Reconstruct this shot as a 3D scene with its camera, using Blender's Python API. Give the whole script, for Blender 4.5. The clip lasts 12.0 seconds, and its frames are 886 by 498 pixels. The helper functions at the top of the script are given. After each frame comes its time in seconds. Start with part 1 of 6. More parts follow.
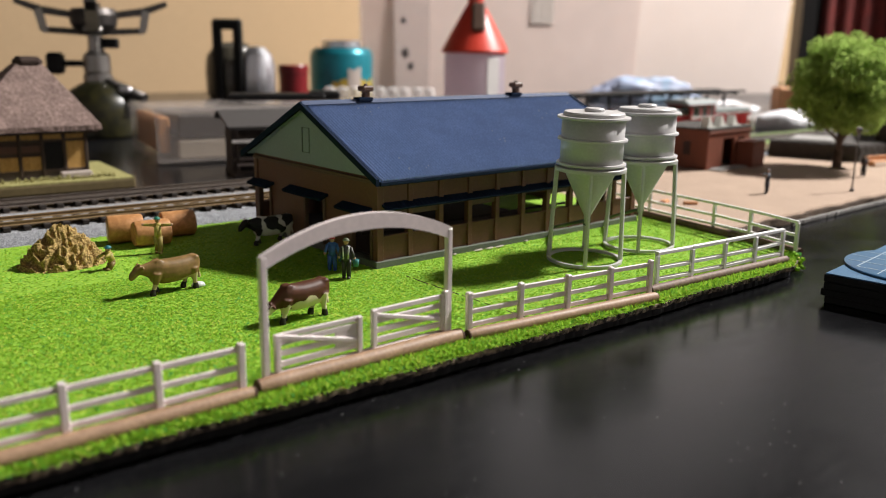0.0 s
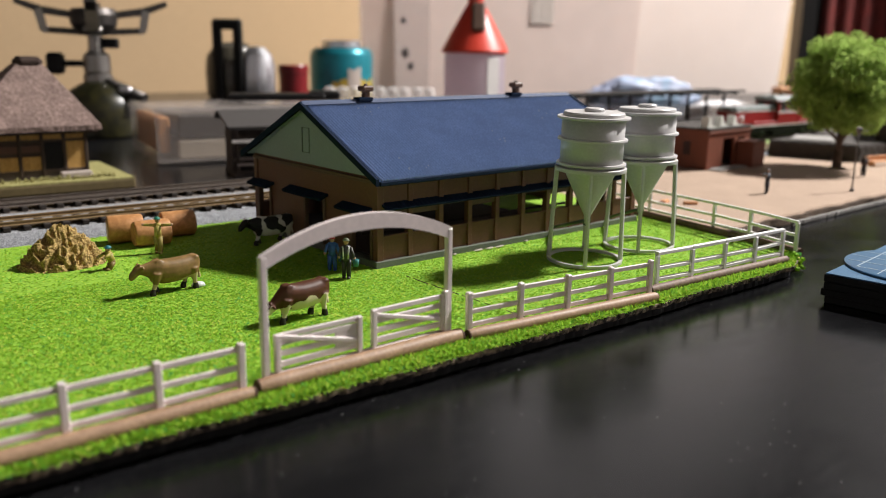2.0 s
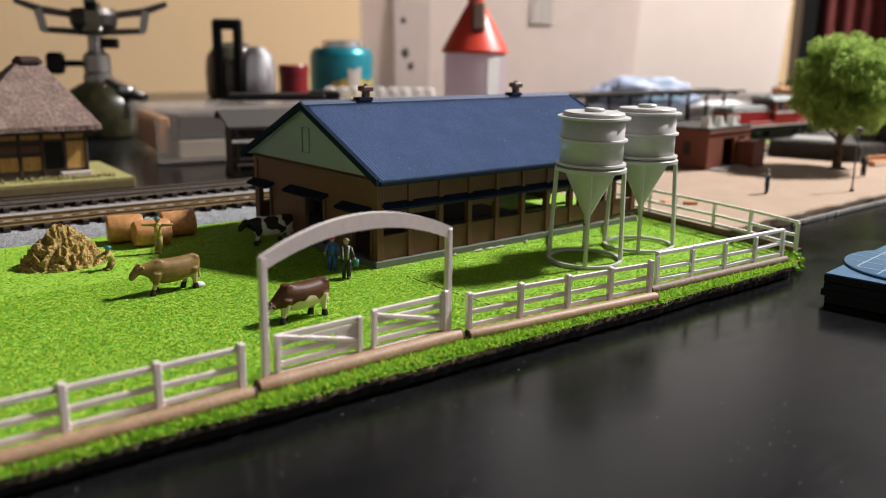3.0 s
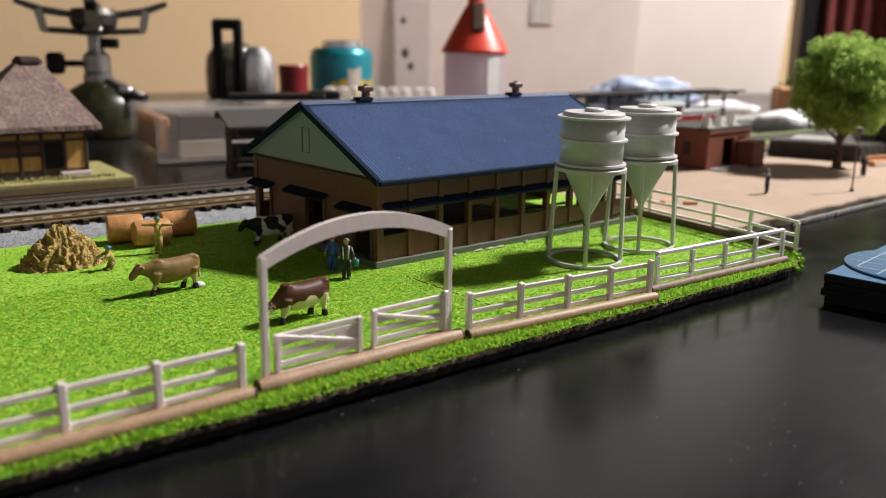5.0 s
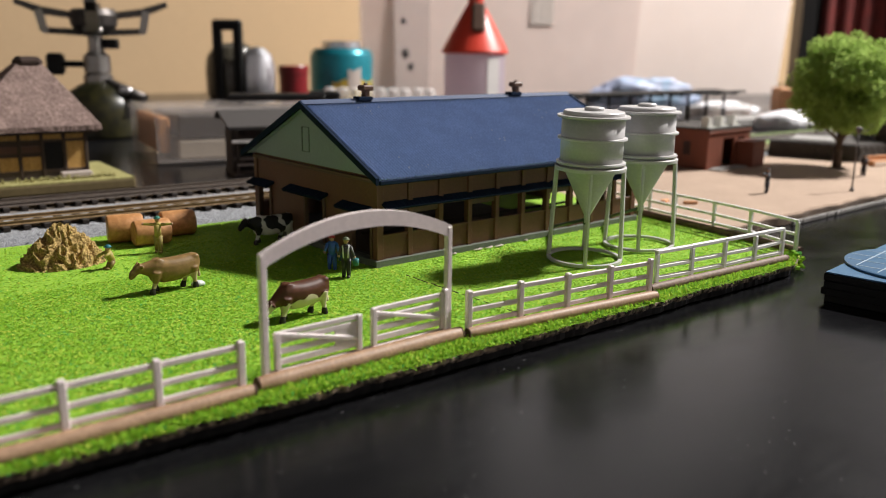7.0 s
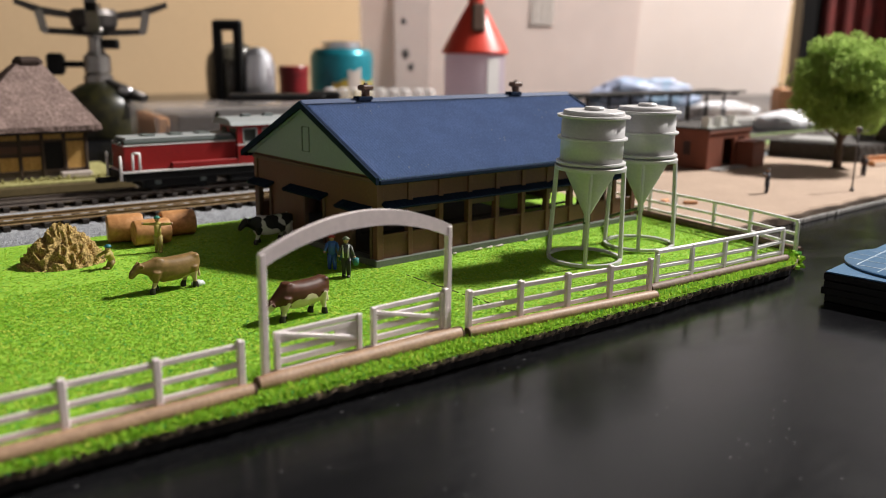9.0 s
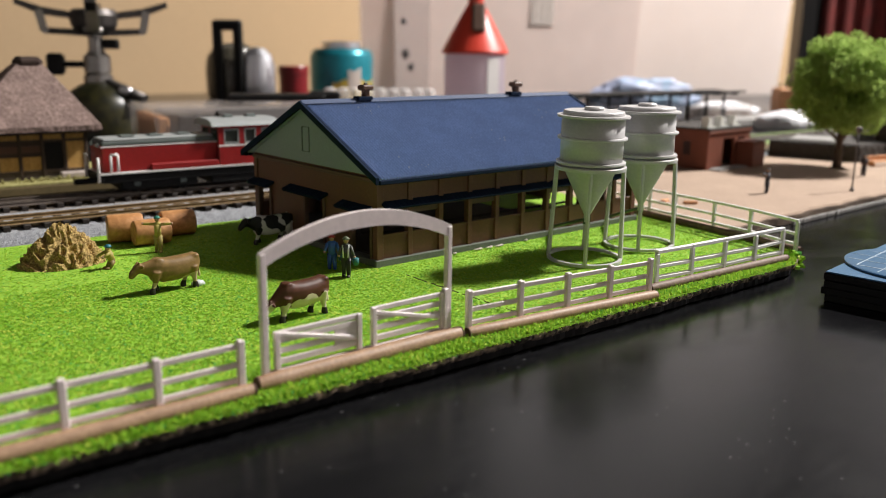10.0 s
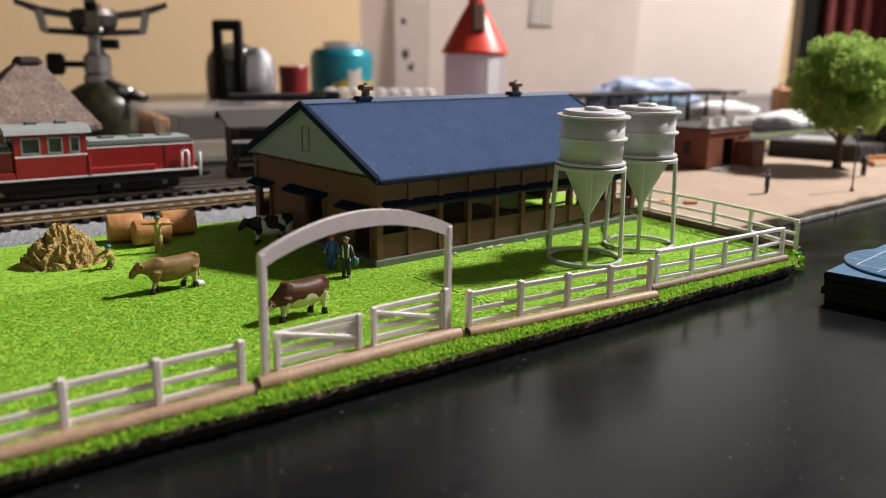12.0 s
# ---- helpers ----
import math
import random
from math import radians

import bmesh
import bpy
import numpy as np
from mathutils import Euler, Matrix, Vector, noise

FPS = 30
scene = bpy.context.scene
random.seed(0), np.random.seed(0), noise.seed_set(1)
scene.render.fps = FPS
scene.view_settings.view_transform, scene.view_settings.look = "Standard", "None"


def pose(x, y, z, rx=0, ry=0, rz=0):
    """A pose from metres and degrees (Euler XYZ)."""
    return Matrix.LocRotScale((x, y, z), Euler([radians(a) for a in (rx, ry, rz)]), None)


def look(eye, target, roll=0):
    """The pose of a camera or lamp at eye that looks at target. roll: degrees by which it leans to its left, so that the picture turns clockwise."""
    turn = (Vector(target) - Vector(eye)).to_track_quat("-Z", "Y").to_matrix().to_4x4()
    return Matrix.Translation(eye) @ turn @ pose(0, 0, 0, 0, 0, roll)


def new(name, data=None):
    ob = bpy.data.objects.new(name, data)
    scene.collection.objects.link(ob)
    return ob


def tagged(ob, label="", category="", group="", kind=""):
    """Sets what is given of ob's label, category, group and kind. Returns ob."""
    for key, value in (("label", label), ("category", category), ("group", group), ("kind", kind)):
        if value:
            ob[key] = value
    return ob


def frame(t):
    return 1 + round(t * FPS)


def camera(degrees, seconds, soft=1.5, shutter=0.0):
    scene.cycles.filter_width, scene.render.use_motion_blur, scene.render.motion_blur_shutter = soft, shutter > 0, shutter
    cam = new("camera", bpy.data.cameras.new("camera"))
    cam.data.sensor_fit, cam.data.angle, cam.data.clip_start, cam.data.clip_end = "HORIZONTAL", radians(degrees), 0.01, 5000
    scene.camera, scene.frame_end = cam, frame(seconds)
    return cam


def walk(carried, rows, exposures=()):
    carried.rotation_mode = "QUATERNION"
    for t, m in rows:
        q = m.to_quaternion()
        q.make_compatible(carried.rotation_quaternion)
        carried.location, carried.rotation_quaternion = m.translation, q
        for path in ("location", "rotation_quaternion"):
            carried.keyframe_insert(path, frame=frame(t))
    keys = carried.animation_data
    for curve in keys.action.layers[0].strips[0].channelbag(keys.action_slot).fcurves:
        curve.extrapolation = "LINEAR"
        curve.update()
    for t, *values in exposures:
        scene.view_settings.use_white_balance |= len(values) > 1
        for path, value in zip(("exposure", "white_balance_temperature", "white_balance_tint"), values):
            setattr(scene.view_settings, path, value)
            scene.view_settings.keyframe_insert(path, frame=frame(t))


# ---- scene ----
# camera: a phone on a small stand that settles by a millimetre half way through
cam = camera(55.37, 12.0, soft=0.8)
cam.data.dof.use_dof = True
cam.data.dof.focus_distance = 0.214
cam.data.dof.aperture_fstop = 17.5
BEFORE = look((-0.1316, -0.18591, 0.05968), (0.05548, 0.03808, -0.00981), 0.732)
MIDDLE = look((-0.13163, -0.18596, 0.0595), (0.05546, 0.03806, -0.00988), 0.718)
AFTER = look((-0.13159, -0.18612, 0.05889), (0.05548, 0.03806, -0.01003), 0.700)
walk(cam, [(0, BEFORE), (5.2, BEFORE), (6.0, MIDDLE), (8.0, AFTER), (12.0, AFTER)])

# light: one ceiling lamp off to the side, bounced by the room
world = bpy.data.worlds.new("room_air")
world.use_nodes = True
world.node_tree.nodes["Background"].inputs[0].default_value = (1.0, 0.86, 0.72, 1)
world.node_tree.nodes["Background"].inputs[1].default_value = 0.02
scene.world = world
lamp = new("ceiling_lamp_light", bpy.data.lights.new("ceiling_lamp_light", "AREA"))
lamp.data.shape, lamp.data.size, lamp.data.energy, lamp.data.color = "DISK", 0.25, 123, (1.0, 0.965, 0.93)
lamp.matrix_world = look((1.48, -0.31, 1.49), (1.44, -0.28, 0.0))
scene.view_settings.exposure = 0.0


# ---- materials ----
def mat(name, color, rough=0.5, metal=0.0, var=0.15, scale=400, bump=0.15, fine=4.0, spec=0.5, second=None, island=0.0, depth=0.00012, trans=0.0, alpha=1.0, coat=0.0):
    """A procedural surface: base colour with two scales of variation, roughness variation and fine relief."""
    m = bpy.data.materials.new(name)
    m.use_nodes = True
    n, l = m.node_tree.nodes, m.node_tree.links
    p = n["Principled BSDF"]
    tc = n.new("ShaderNodeTexCoord")
    big, small = n.new("ShaderNodeTexNoise"), n.new("ShaderNodeTexNoise")
    big.inputs["Scale"].default_value, small.inputs["Scale"].default_value = scale, scale * fine
    big.inputs["Detail"].default_value = 4
    l.new(tc.outputs["Object"], big.inputs["Vector"])
    l.new(tc.outputs["Object"], small.inputs["Vector"])
    mix = n.new("ShaderNodeMix")
    mix.data_type = "RGBA"
    dark = [c * (1 - var) for c in color]
    lite = [min(1, c * (1 + var)) for c in (second or color)]
    mix.inputs[6].default_value, mix.inputs[7].default_value = (*dark, 1), (*lite, 1)
    add = n.new("ShaderNodeMath")
    add.operation = "ADD"
    half = n.new("ShaderNodeMath")
    half.operation = "MULTIPLY_ADD"
    half.inputs[1].default_value, half.inputs[2].default_value = 1.6, -1.1
    l.new(big.outputs["Fac"], add.inputs[0])
    l.new(small.outputs["Fac"], half.inputs[0])
    l.new(half.outputs[0], add.inputs[1])
    fac = add.outputs[0]
    if island:
        geo = n.new("ShaderNodeNewGeometry")
        more = n.new("ShaderNodeMath")
        more.operation = "MULTIPLY_ADD"
        more.inputs[1].default_value = island
        l.new(geo.outputs["Random Per Island"], more.inputs[0])
        l.new(fac, more.inputs[2])
        shift = n.new("ShaderNodeMath")
        shift.operation, shift.use_clamp = "SUBTRACT", True
        shift.inputs[1].default_value = island / 2
        l.new(more.outputs[0], shift.inputs[0])
        fac = shift.outputs[0]
    l.new(fac, mix.inputs[0])
    l.new(mix.outputs[2], p.inputs["Base Color"])
    ro = n.new("ShaderNodeMapRange")
    ro.inputs["To Min"].default_value, ro.inputs["To Max"].default_value = max(0.02, rough - 0.08), min(1, rough + 0.08)
    l.new(big.outputs["Fac"], ro.inputs["Value"])
    l.new(ro.outputs["Result"], p.inputs["Roughness"])
    p.inputs["Metallic"].default_value = metal
    p.inputs["Specular IOR Level"].default_value = spec
    p.inputs["Transmission Weight"].default_value = trans
    p.inputs["Alpha"].default_value = alpha
    p.inputs["Coat Weight"].default_value = coat
    if bump:
        b = n.new("ShaderNodeBump")
        b.inputs["Strength"].default_value, b.inputs["Distance"].default_value = bump, depth
        l.new(small.outputs["Fac"], b.inputs["Height"])
        l.new(b.outputs["Normal"], p.inputs["Normal"])
    return m


def glow(name, color, strength):
    m = mat(name, color, 0.4)
    p = m.node_tree.nodes["Principled BSDF"]
    p.inputs["Emission Color"].default_value, p.inputs["Emission Strength"].default_value = (*color, 1), strength
    return m


def sheer(m, color, share):
    """Lets part of the light through a thin wall, scattered."""
    n, l = m.node_tree.nodes, m.node_tree.links
    t, x = n.new("ShaderNodeBsdfTranslucent"), n.new("ShaderNodeMixShader")
    t.inputs["Color"].default_value, x.inputs[0].default_value = (*color, 1), share
    l.new(n["Principled BSDF"].outputs[0], x.inputs[1])
    l.new(t.outputs[0], x.inputs[2])
    l.new(x.outputs[0], n["Material Output"].inputs["Surface"])
    return m


def dusty(m, scale, size, color):
    """Scattered specks of dust or lint on a surface."""
    n, l = m.node_tree.nodes, m.node_tree.links
    p = n["Principled BSDF"]
    base = p.inputs["Base Color"].links[0].from_socket
    tc, vo, nz, lt, mx, gate, both = (n.new("ShaderNode" + k) for k in ("TexCoord", "TexVoronoi", "TexNoise", "Math", "Mix", "Math", "Math"))
    vo.inputs["Scale"].default_value, nz.inputs["Scale"].default_value = scale, scale * 0.13
    l.new(tc.outputs["Object"], vo.inputs["Vector"])
    l.new(tc.outputs["Object"], nz.inputs["Vector"])
    lt.operation, lt.inputs[1].default_value = "LESS_THAN", size
    gate.operation, gate.inputs[1].default_value = "GREATER_THAN", 0.52
    both.operation = "MULTIPLY"
    l.new(vo.outputs["Distance"], lt.inputs[0])
    l.new(nz.outputs["Fac"], gate.inputs[0])
    l.new(lt.outputs[0], both.inputs[0])
    l.new(gate.outputs[0], both.inputs[1])
    mx.data_type = "RGBA"
    mx.inputs[7].default_value = (*color, 1)
    l.new(both.outputs[0], mx.inputs[0])
    l.new(base, mx.inputs[6])
    l.new(mx.outputs[2], p.inputs["Base Color"])
    return m


DESK = mat("black_desk_laminate", (0.0055, 0.0055, 0.0062), 0.30, var=0.2, scale=14, fine=40, bump=0.04, depth=0.0003, spec=0.22)


def wiped(m, low, high, turn):
    """Streaky wipe marks and smudges that vary the gloss and leave a faint grey film."""
    n, l = m.node_tree.nodes, m.node_tree.links
    p = n["Principled BSDF"]
    tc, mp, st, sm = (n.new("ShaderNode" + k) for k in ("TexCoord", "Mapping", "TexNoise", "TexNoise"))
    mp.inputs["Rotation"].default_value = (0, 0, radians(turn))
    mp.inputs["Scale"].default_value = (90, 420, 1)
    l.new(tc.outputs["Object"], mp.inputs["Vector"])
    l.new(mp.outputs["Vector"], st.inputs["Vector"])
    l.new(tc.outputs["Object"], sm.inputs["Vector"])
    st.inputs["Scale"].default_value, st.inputs["Detail"].default_value, st.inputs["Roughness"].default_value = 1.0, 6, 0.7
    sm.inputs["Scale"].default_value, sm.inputs["Detail"].default_value = 60, 6
    both = n.new("ShaderNodeMath")
    both.operation = "MULTIPLY"
    l.new(st.outputs["Fac"], both.inputs[0])
    l.new(sm.outputs["Fac"], both.inputs[1])
    ro, film, mx = n.new("ShaderNodeMapRange"), n.new("ShaderNodeMapRange"), n.new("ShaderNodeMix")
    for r in (ro, film):
        r.inputs["From Min"].default_value, r.inputs["From Max"].default_value = 0.16, 0.36
        l.new(both.outputs[0], r.inputs["Value"])
    ro.inputs["To Min"].default_value, ro.inputs["To Max"].default_value = low, high
    film.inputs["To Min"].default_value, film.inputs["To Max"].default_value = 0.0, 1.0
    l.new(ro.outputs["Result"], p.inputs["Roughness"])
    mx.data_type = "RGBA"
    base = p.inputs["Base Color"].links[0].from_socket
    l.new(base, mx.inputs[6])
    mx.inputs[7].default_value = (0.0088, 0.0088, 0.0096, 1)
    l.new(film.outputs["Result"], mx.inputs[0])
    l.new(mx.outputs[2], p.inputs["Base Color"])
    return m


wiped(DESK, 0.17, 0.26, 35)
UNSEEN_DARK = mat("dark_grey_unseen_wall", (0.022, 0.021, 0.021), 0.8, var=0.15, scale=6, fine=40, bump=0.2, depth=0.001)
WALLPAPER = mat("beige_wallpaper", (0.47, 0.33, 0.19), 0.85, var=0.06, scale=8, fine=60, bump=0.2, depth=0.001)
CEILING_PAINT = mat("white_room_paint", (0.30, 0.30, 0.315), 0.9, var=0.05, scale=5)
GREY_PAINT = mat("grey_wall_paint", (0.35, 0.34, 0.345), 0.9, var=0.06, scale=5)
WALL_PAINT = mat("white_wall_paint", (0.62, 0.61, 0.62), 0.9, var=0.05, scale=5)
FLOORING = mat("brown_flooring", (0.20, 0.12, 0.07), 0.5, var=0.2, scale=10)
TURF = mat("green_turf_mat", (0.25, 0.47, 0.030), 0.9, var=0.15, scale=300, second=(0.34, 0.56, 0.045), bump=0.4)
DULL_TURF = mat("dull_green_turf", (0.15, 0.22, 0.06), 0.9, var=0.2, scale=120, second=(0.22, 0.29, 0.10), bump=0.4)
BLADE = mat("green_flock_fibre", (0.21, 0.47, 0.033), 0.7, var=0.1, scale=110, second=(0.49, 0.67, 0.075), bump=0, spec=0.2)


def flecked(m, stops, soft):
    """Fibres of mixed dyes: each one takes its colour from a ramp, shifted by broad patches."""
    n, l = m.node_tree.nodes, m.node_tree.links
    geo, tc, nz, add, ramp = (n.new("ShaderNode" + k) for k in ("NewGeometry", "TexCoord", "TexNoise", "Math", "ValToRGB"))
    nz.inputs["Scale"].default_value, nz.inputs["Detail"].default_value = 90, 3
    l.new(tc.outputs["Object"], nz.inputs["Vector"])
    add.operation, add.inputs[1].default_value = "MULTIPLY_ADD", soft
    l.new(nz.outputs["Fac"], add.inputs[0])
    l.new(geo.outputs["Random Per Island"], add.inputs[2])
    e = ramp.color_ramp.elements
    e[0].position, e[0].color = stops[0][0], (*stops[0][1], 1)
    e[1].position, e[1].color = stops[-1][0], (*stops[-1][1], 1)
    for p, c in stops[1:-1]:
        e.new(p).color = (*c, 1)
    l.new(add.outputs[0], ramp.inputs[0])
    l.new(ramp.outputs[0], n["Principled BSDF"].inputs["Base Color"])


flecked(BLADE, ((0.13, (0.08, 0.42, 0.11)), (0.24, (0.22, 0.50, 0.036)), (0.60, (0.29, 0.53, 0.036)), (0.92, (0.38, 0.60, 0.043)), (1.05, (0.72, 0.74, 0.12))), 0.22)
CORK = mat("dark_cork_edge", (0.035, 0.022, 0.014), 0.9, var=0.5, scale=190, second=(0.36, 0.27, 0.19), bump=0.9, depth=0.0005)
PALE_FENCE = mat("pinkish_white_plastic", (0.80, 0.70, 0.685), 0.42, var=0.07, scale=260, bump=0.03)
WHITE_FENCE = mat("white_plastic", (0.82, 0.79, 0.79), 0.42, var=0.06, scale=300, bump=0.04)
LOG_WOOD = mat("tan_painted_log", (0.32, 0.195, 0.115), 0.55, var=0.10, scale=300, second=(0.43, 0.275, 0.165), bump=0.3, fine=5, depth=0.0001)
LOG_DARK = mat("dull_brown_log", (0.17, 0.105, 0.075), 0.65, var=0.15, scale=260, second=(0.25, 0.165, 0.12), bump=0.3, depth=0.0001)
RIDGE_BLUE = mat("dark_blue_ridge_plastic", (0.06, 0.085, 0.16), 0.6, var=0.15, scale=300, spec=0.3)
LOG_END = mat("dark_log_end", (0.10, 0.05, 0.03), 0.8, var=0.3, scale=900, bump=0.5)
BARN_BROWN = mat("ochre_brown_plastic_wall", (0.140, 0.056, 0.029), 0.55, var=0.15, scale=250, bump=0.2)
BARN_FRAME = mat("brown_timber_trim", (0.10, 0.05, 0.03), 0.55, var=0.2, scale=400, bump=0.2)
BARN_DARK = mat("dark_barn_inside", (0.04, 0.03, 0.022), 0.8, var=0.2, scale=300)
GABLE_GREEN = mat("pale_green_gable_panel", (0.25, 0.30, 0.345), 0.55, var=0.06, scale=300, bump=0.1)
ROOF_BLUE = mat("navy_blue_roof_plastic", (0.26, 0.345, 0.53), 0.42, var=0.12, scale=120, spec=0.7, second=(0.31, 0.40, 0.60), bump=0.08, fine=12)
ROOF_TRIM = mat("dark_navy_trim", (0.008, 0.017, 0.038), 0.9, spec=0.1, var=0.15, scale=400)
CONCRETE = mat("grey_green_concrete_lip", (0.13, 0.145, 0.115), 0.8, var=0.2, scale=600, bump=0.4)
VENT_BROWN = mat("brown_vent_plastic", (0.115, 0.05, 0.027), 0.55, var=0.2, scale=600)
SILO_GREY = mat("grey_silo_plastic", (0.47, 0.455, 0.45), 0.42, var=0.07, scale=300, bump=0.1)
SILO_PALE = mat("pale_grey_silo_plastic", (0.52, 0.505, 0.50), 0.42, var=0.06, scale=300, bump=0.1)
PIPE_DARK = mat("dark_green_pipe", (0.08, 0.11, 0.08), 0.5, var=0.2, scale=500)
HAY = mat("golden_hay_clay", (0.36, 0.23, 0.06), 0.8, var=0.35, scale=500, second=(0.56, 0.39, 0.14), bump=0.8, depth=0.0006)
BALE = mat("orange_tan_bale", (0.50, 0.23, 0.08), 0.5, var=0.15, scale=180, second=(0.60, 0.31, 0.13), bump=0.15)
BALLAST = mat("grey_track_ballast", (0.36, 0.37, 0.39), 0.9, var=0.3, scale=900, second=(0.52, 0.53, 0.56), bump=0.9, depth=0.0006)
PEBBLE = mat("grey_ballast_grain", (0.34, 0.35, 0.38), 0.9, var=0.3, scale=900, second=(0.55, 0.56, 0.60), island=1.2, bump=0)
SLEEPER = mat("dark_brown_sleeper", (0.028, 0.019, 0.014), 0.7, var=0.3, scale=800, bump=0.3)
OLD_BED = mat("brown_grey_track_bed", (0.17, 0.14, 0.12), 0.7, var=0.12, scale=200, bump=0.1)
TIE_BED = mat("tan_brown_ballast", (0.13, 0.09, 0.05), 0.9, var=0.3, scale=900, second=(0.20, 0.145, 0.085), bump=0.8, depth=0.0005)
RAIL = mat("nickel_silver_rail", (0.80, 0.79, 0.79), 0.40, metal=0.35, var=0.08, scale=300, bump=0.05)
RAIL_BROWN = mat("brown_weathered_rail", (0.30, 0.20, 0.095), 0.5, metal=0.1, var=0.25, scale=500, bump=0.1)
RAIL_RUST = mat("rusty_rail", (0.15, 0.12, 0.10), 0.5, metal=0.0, var=0.25, scale=500, bump=0.1)
SAND = mat("pinkish_sand_sheet", (0.37, 0.265, 0.195), 0.95, var=0.10, scale=60, second=(0.43, 0.315, 0.235), bump=0.5, fine=25, depth=0.0005)
DIRT_EDGE = mat("brown_dirt_edge", (0.12, 0.075, 0.045), 0.95, var=0.5, scale=400, bump=0.9, depth=0.0008)
BRICK_RED = mat("red_brown_brick_plastic", (0.20, 0.054, 0.026), 0.6, var=0.22, scale=350, bump=0.3)
BRICK_DARK = mat("dark_brick_opening", (0.05, 0.02, 0.015), 0.7, var=0.2, scale=400)
SKYLIGHT = mat("pale_green_white_skylight", (0.80, 0.80, 0.75), 0.4, var=0.08, scale=400)
GREY_WALL = mat("dark_grey_stone_wall", (0.055, 0.045, 0.038), 0.85, var=0.4, scale=300, bump=0.8, depth=0.0008)
DARK_EARTH = mat("dark_brown_earth", (0.030, 0.022, 0.016), 0.9, var=0.4, scale=200, second=(0.06, 0.045, 0.032), bump=0.8, depth=0.0008)
PATH_GREY = mat("pale_grey_path", (0.30, 0.285, 0.27), 0.9, var=0.2, scale=300, bump=0.4)
BARK = mat("grey_brown_bark", (0.12, 0.075, 0.05), 0.9, var=0.35, scale=500, bump=0.8, depth=0.0008)
LEAF = mat("bright_green_foam_leaf", (0.27, 0.40, 0.075), 0.8, var=0.25, scale=120, second=(0.50, 0.64, 0.19), island=0.7, bump=0, spec=0.2)
THATCH = mat("grey_brown_thatch", (0.215, 0.145, 0.125), 0.95, var=0.22, scale=150, fine=5.0, second=(0.33, 0.235, 0.205), bump=0.9, depth=0.0006)
THATCH_DARK = mat("dark_thatch_underside", (0.055, 0.032, 0.024), 0.95, var=0.3, scale=400)
OCHRE = mat("ochre_plaster_panel", (0.50, 0.28, 0.07), 0.7, var=0.15, scale=200, second=(0.60, 0.37, 0.12), bump=0.2)
TIMBER = mat("dark_timber_frame", (0.06, 0.035, 0.02), 0.7, var=0.25, scale=400, bump=0.3)
PLATE = mat("olive_yellow_base_plate", (0.33, 0.30, 0.10), 0.85, var=0.25, scale=250, second=(0.42, 0.39, 0.16), bump=0.6, depth=0.0008)
PLATE_SIDE = mat("olive_brown_plate_side", (0.17, 0.125, 0.05), 0.8, var=0.2, scale=300)
SHED_ROOF = mat("grey_shed_roof", (0.055, 0.048, 0.045), 0.7, var=0.12, scale=300)
SHED_WOOD = mat("dark_shed_timber", (0.07, 0.05, 0.04), 0.7, var=0.2, scale=400)
LOCO_RED = mat("deep_red_enamel", (0.30, 0.014, 0.014), 0.38, var=0.12, scale=200, bump=0.05, coat=0.2)
LOCO_GREY = mat("light_grey_loco_roof", (0.30, 0.315, 0.31), 0.5, var=0.1, scale=300)
LOCO_BAND = mat("dark_grey_louvre", (0.10, 0.12, 0.11), 0.6, var=0.2, scale=900)
LOCO_WHITE = mat("white_painted_stripe", (0.72, 0.68, 0.66), 0.45, var=0.05, scale=300)
LOCO_BLACK = mat("black_underframe", (0.006, 0.0055, 0.0055), 0.6, spec=0.2, var=0.3, scale=500, bump=0.2)
GLASS_DARK = mat("dark_cab_glass", (0.07, 0.08, 0.07), 0.10, var=0.1, scale=200, bump=0, spec=0.6)
BLACK_PLASTIC = mat("black_plastic", (0.009, 0.0085, 0.0085), 0.5, spec=0.25, var=0.2, scale=150, bump=0.1)
OLIVE = mat("olive_green_enamel", (0.012, 0.012, 0.004), 0.35, var=0.25, scale=40, second=(0.040, 0.034, 0.006), bump=0.05)
DARK_METAL = mat("sooty_dark_metal", (0.10, 0.09, 0.085), 0.45, metal=0.8, var=0.25, scale=120, bump=0.1)
HATCH = mat("grey_green_hatch_line", (0.12, 0.15, 0.15), 0.7, scale=400)
STEEL = mat("brushed_steel", (0.38, 0.36, 0.34), 0.34, metal=1.0, var=0.1, scale=120, bump=0.05)
SMOKED = mat("smoked_dark_glass", (0.085, 0.075, 0.055), 0.2, var=0.2, scale=40, bump=0, spec=0.6)
CHROME = mat("polished_metal", (0.80, 0.80, 0.84), 0.33, metal=1.0, var=0.05, scale=60, bump=0)
TEAL = mat("teal_printed_can", (0.012, 0.22, 0.28), 0.30, metal=0.35, var=0.15, scale=40, bump=0.03)
CAN_YELLOW = mat("yellow_print", (0.50, 0.36, 0.05), 0.35, metal=0.2, var=0.15, scale=60, bump=0)
DEEP_RED = mat("deep_red_plastic", (0.20, 0.008, 0.012), 0.35, var=0.15, scale=60, bump=0.03)
CAP_RED = mat("bright_red_cap_plastic", (0.68, 0.055, 0.030), 0.38, var=0.06, scale=50, bump=0.02)
MILKY = sheer(mat("milky_lavender_bottle", (0.56, 0.48, 0.55), 0.35, var=0.08, scale=30, bump=0.02, alpha=0.72), (0.80, 0.70, 0.76), 0.5)
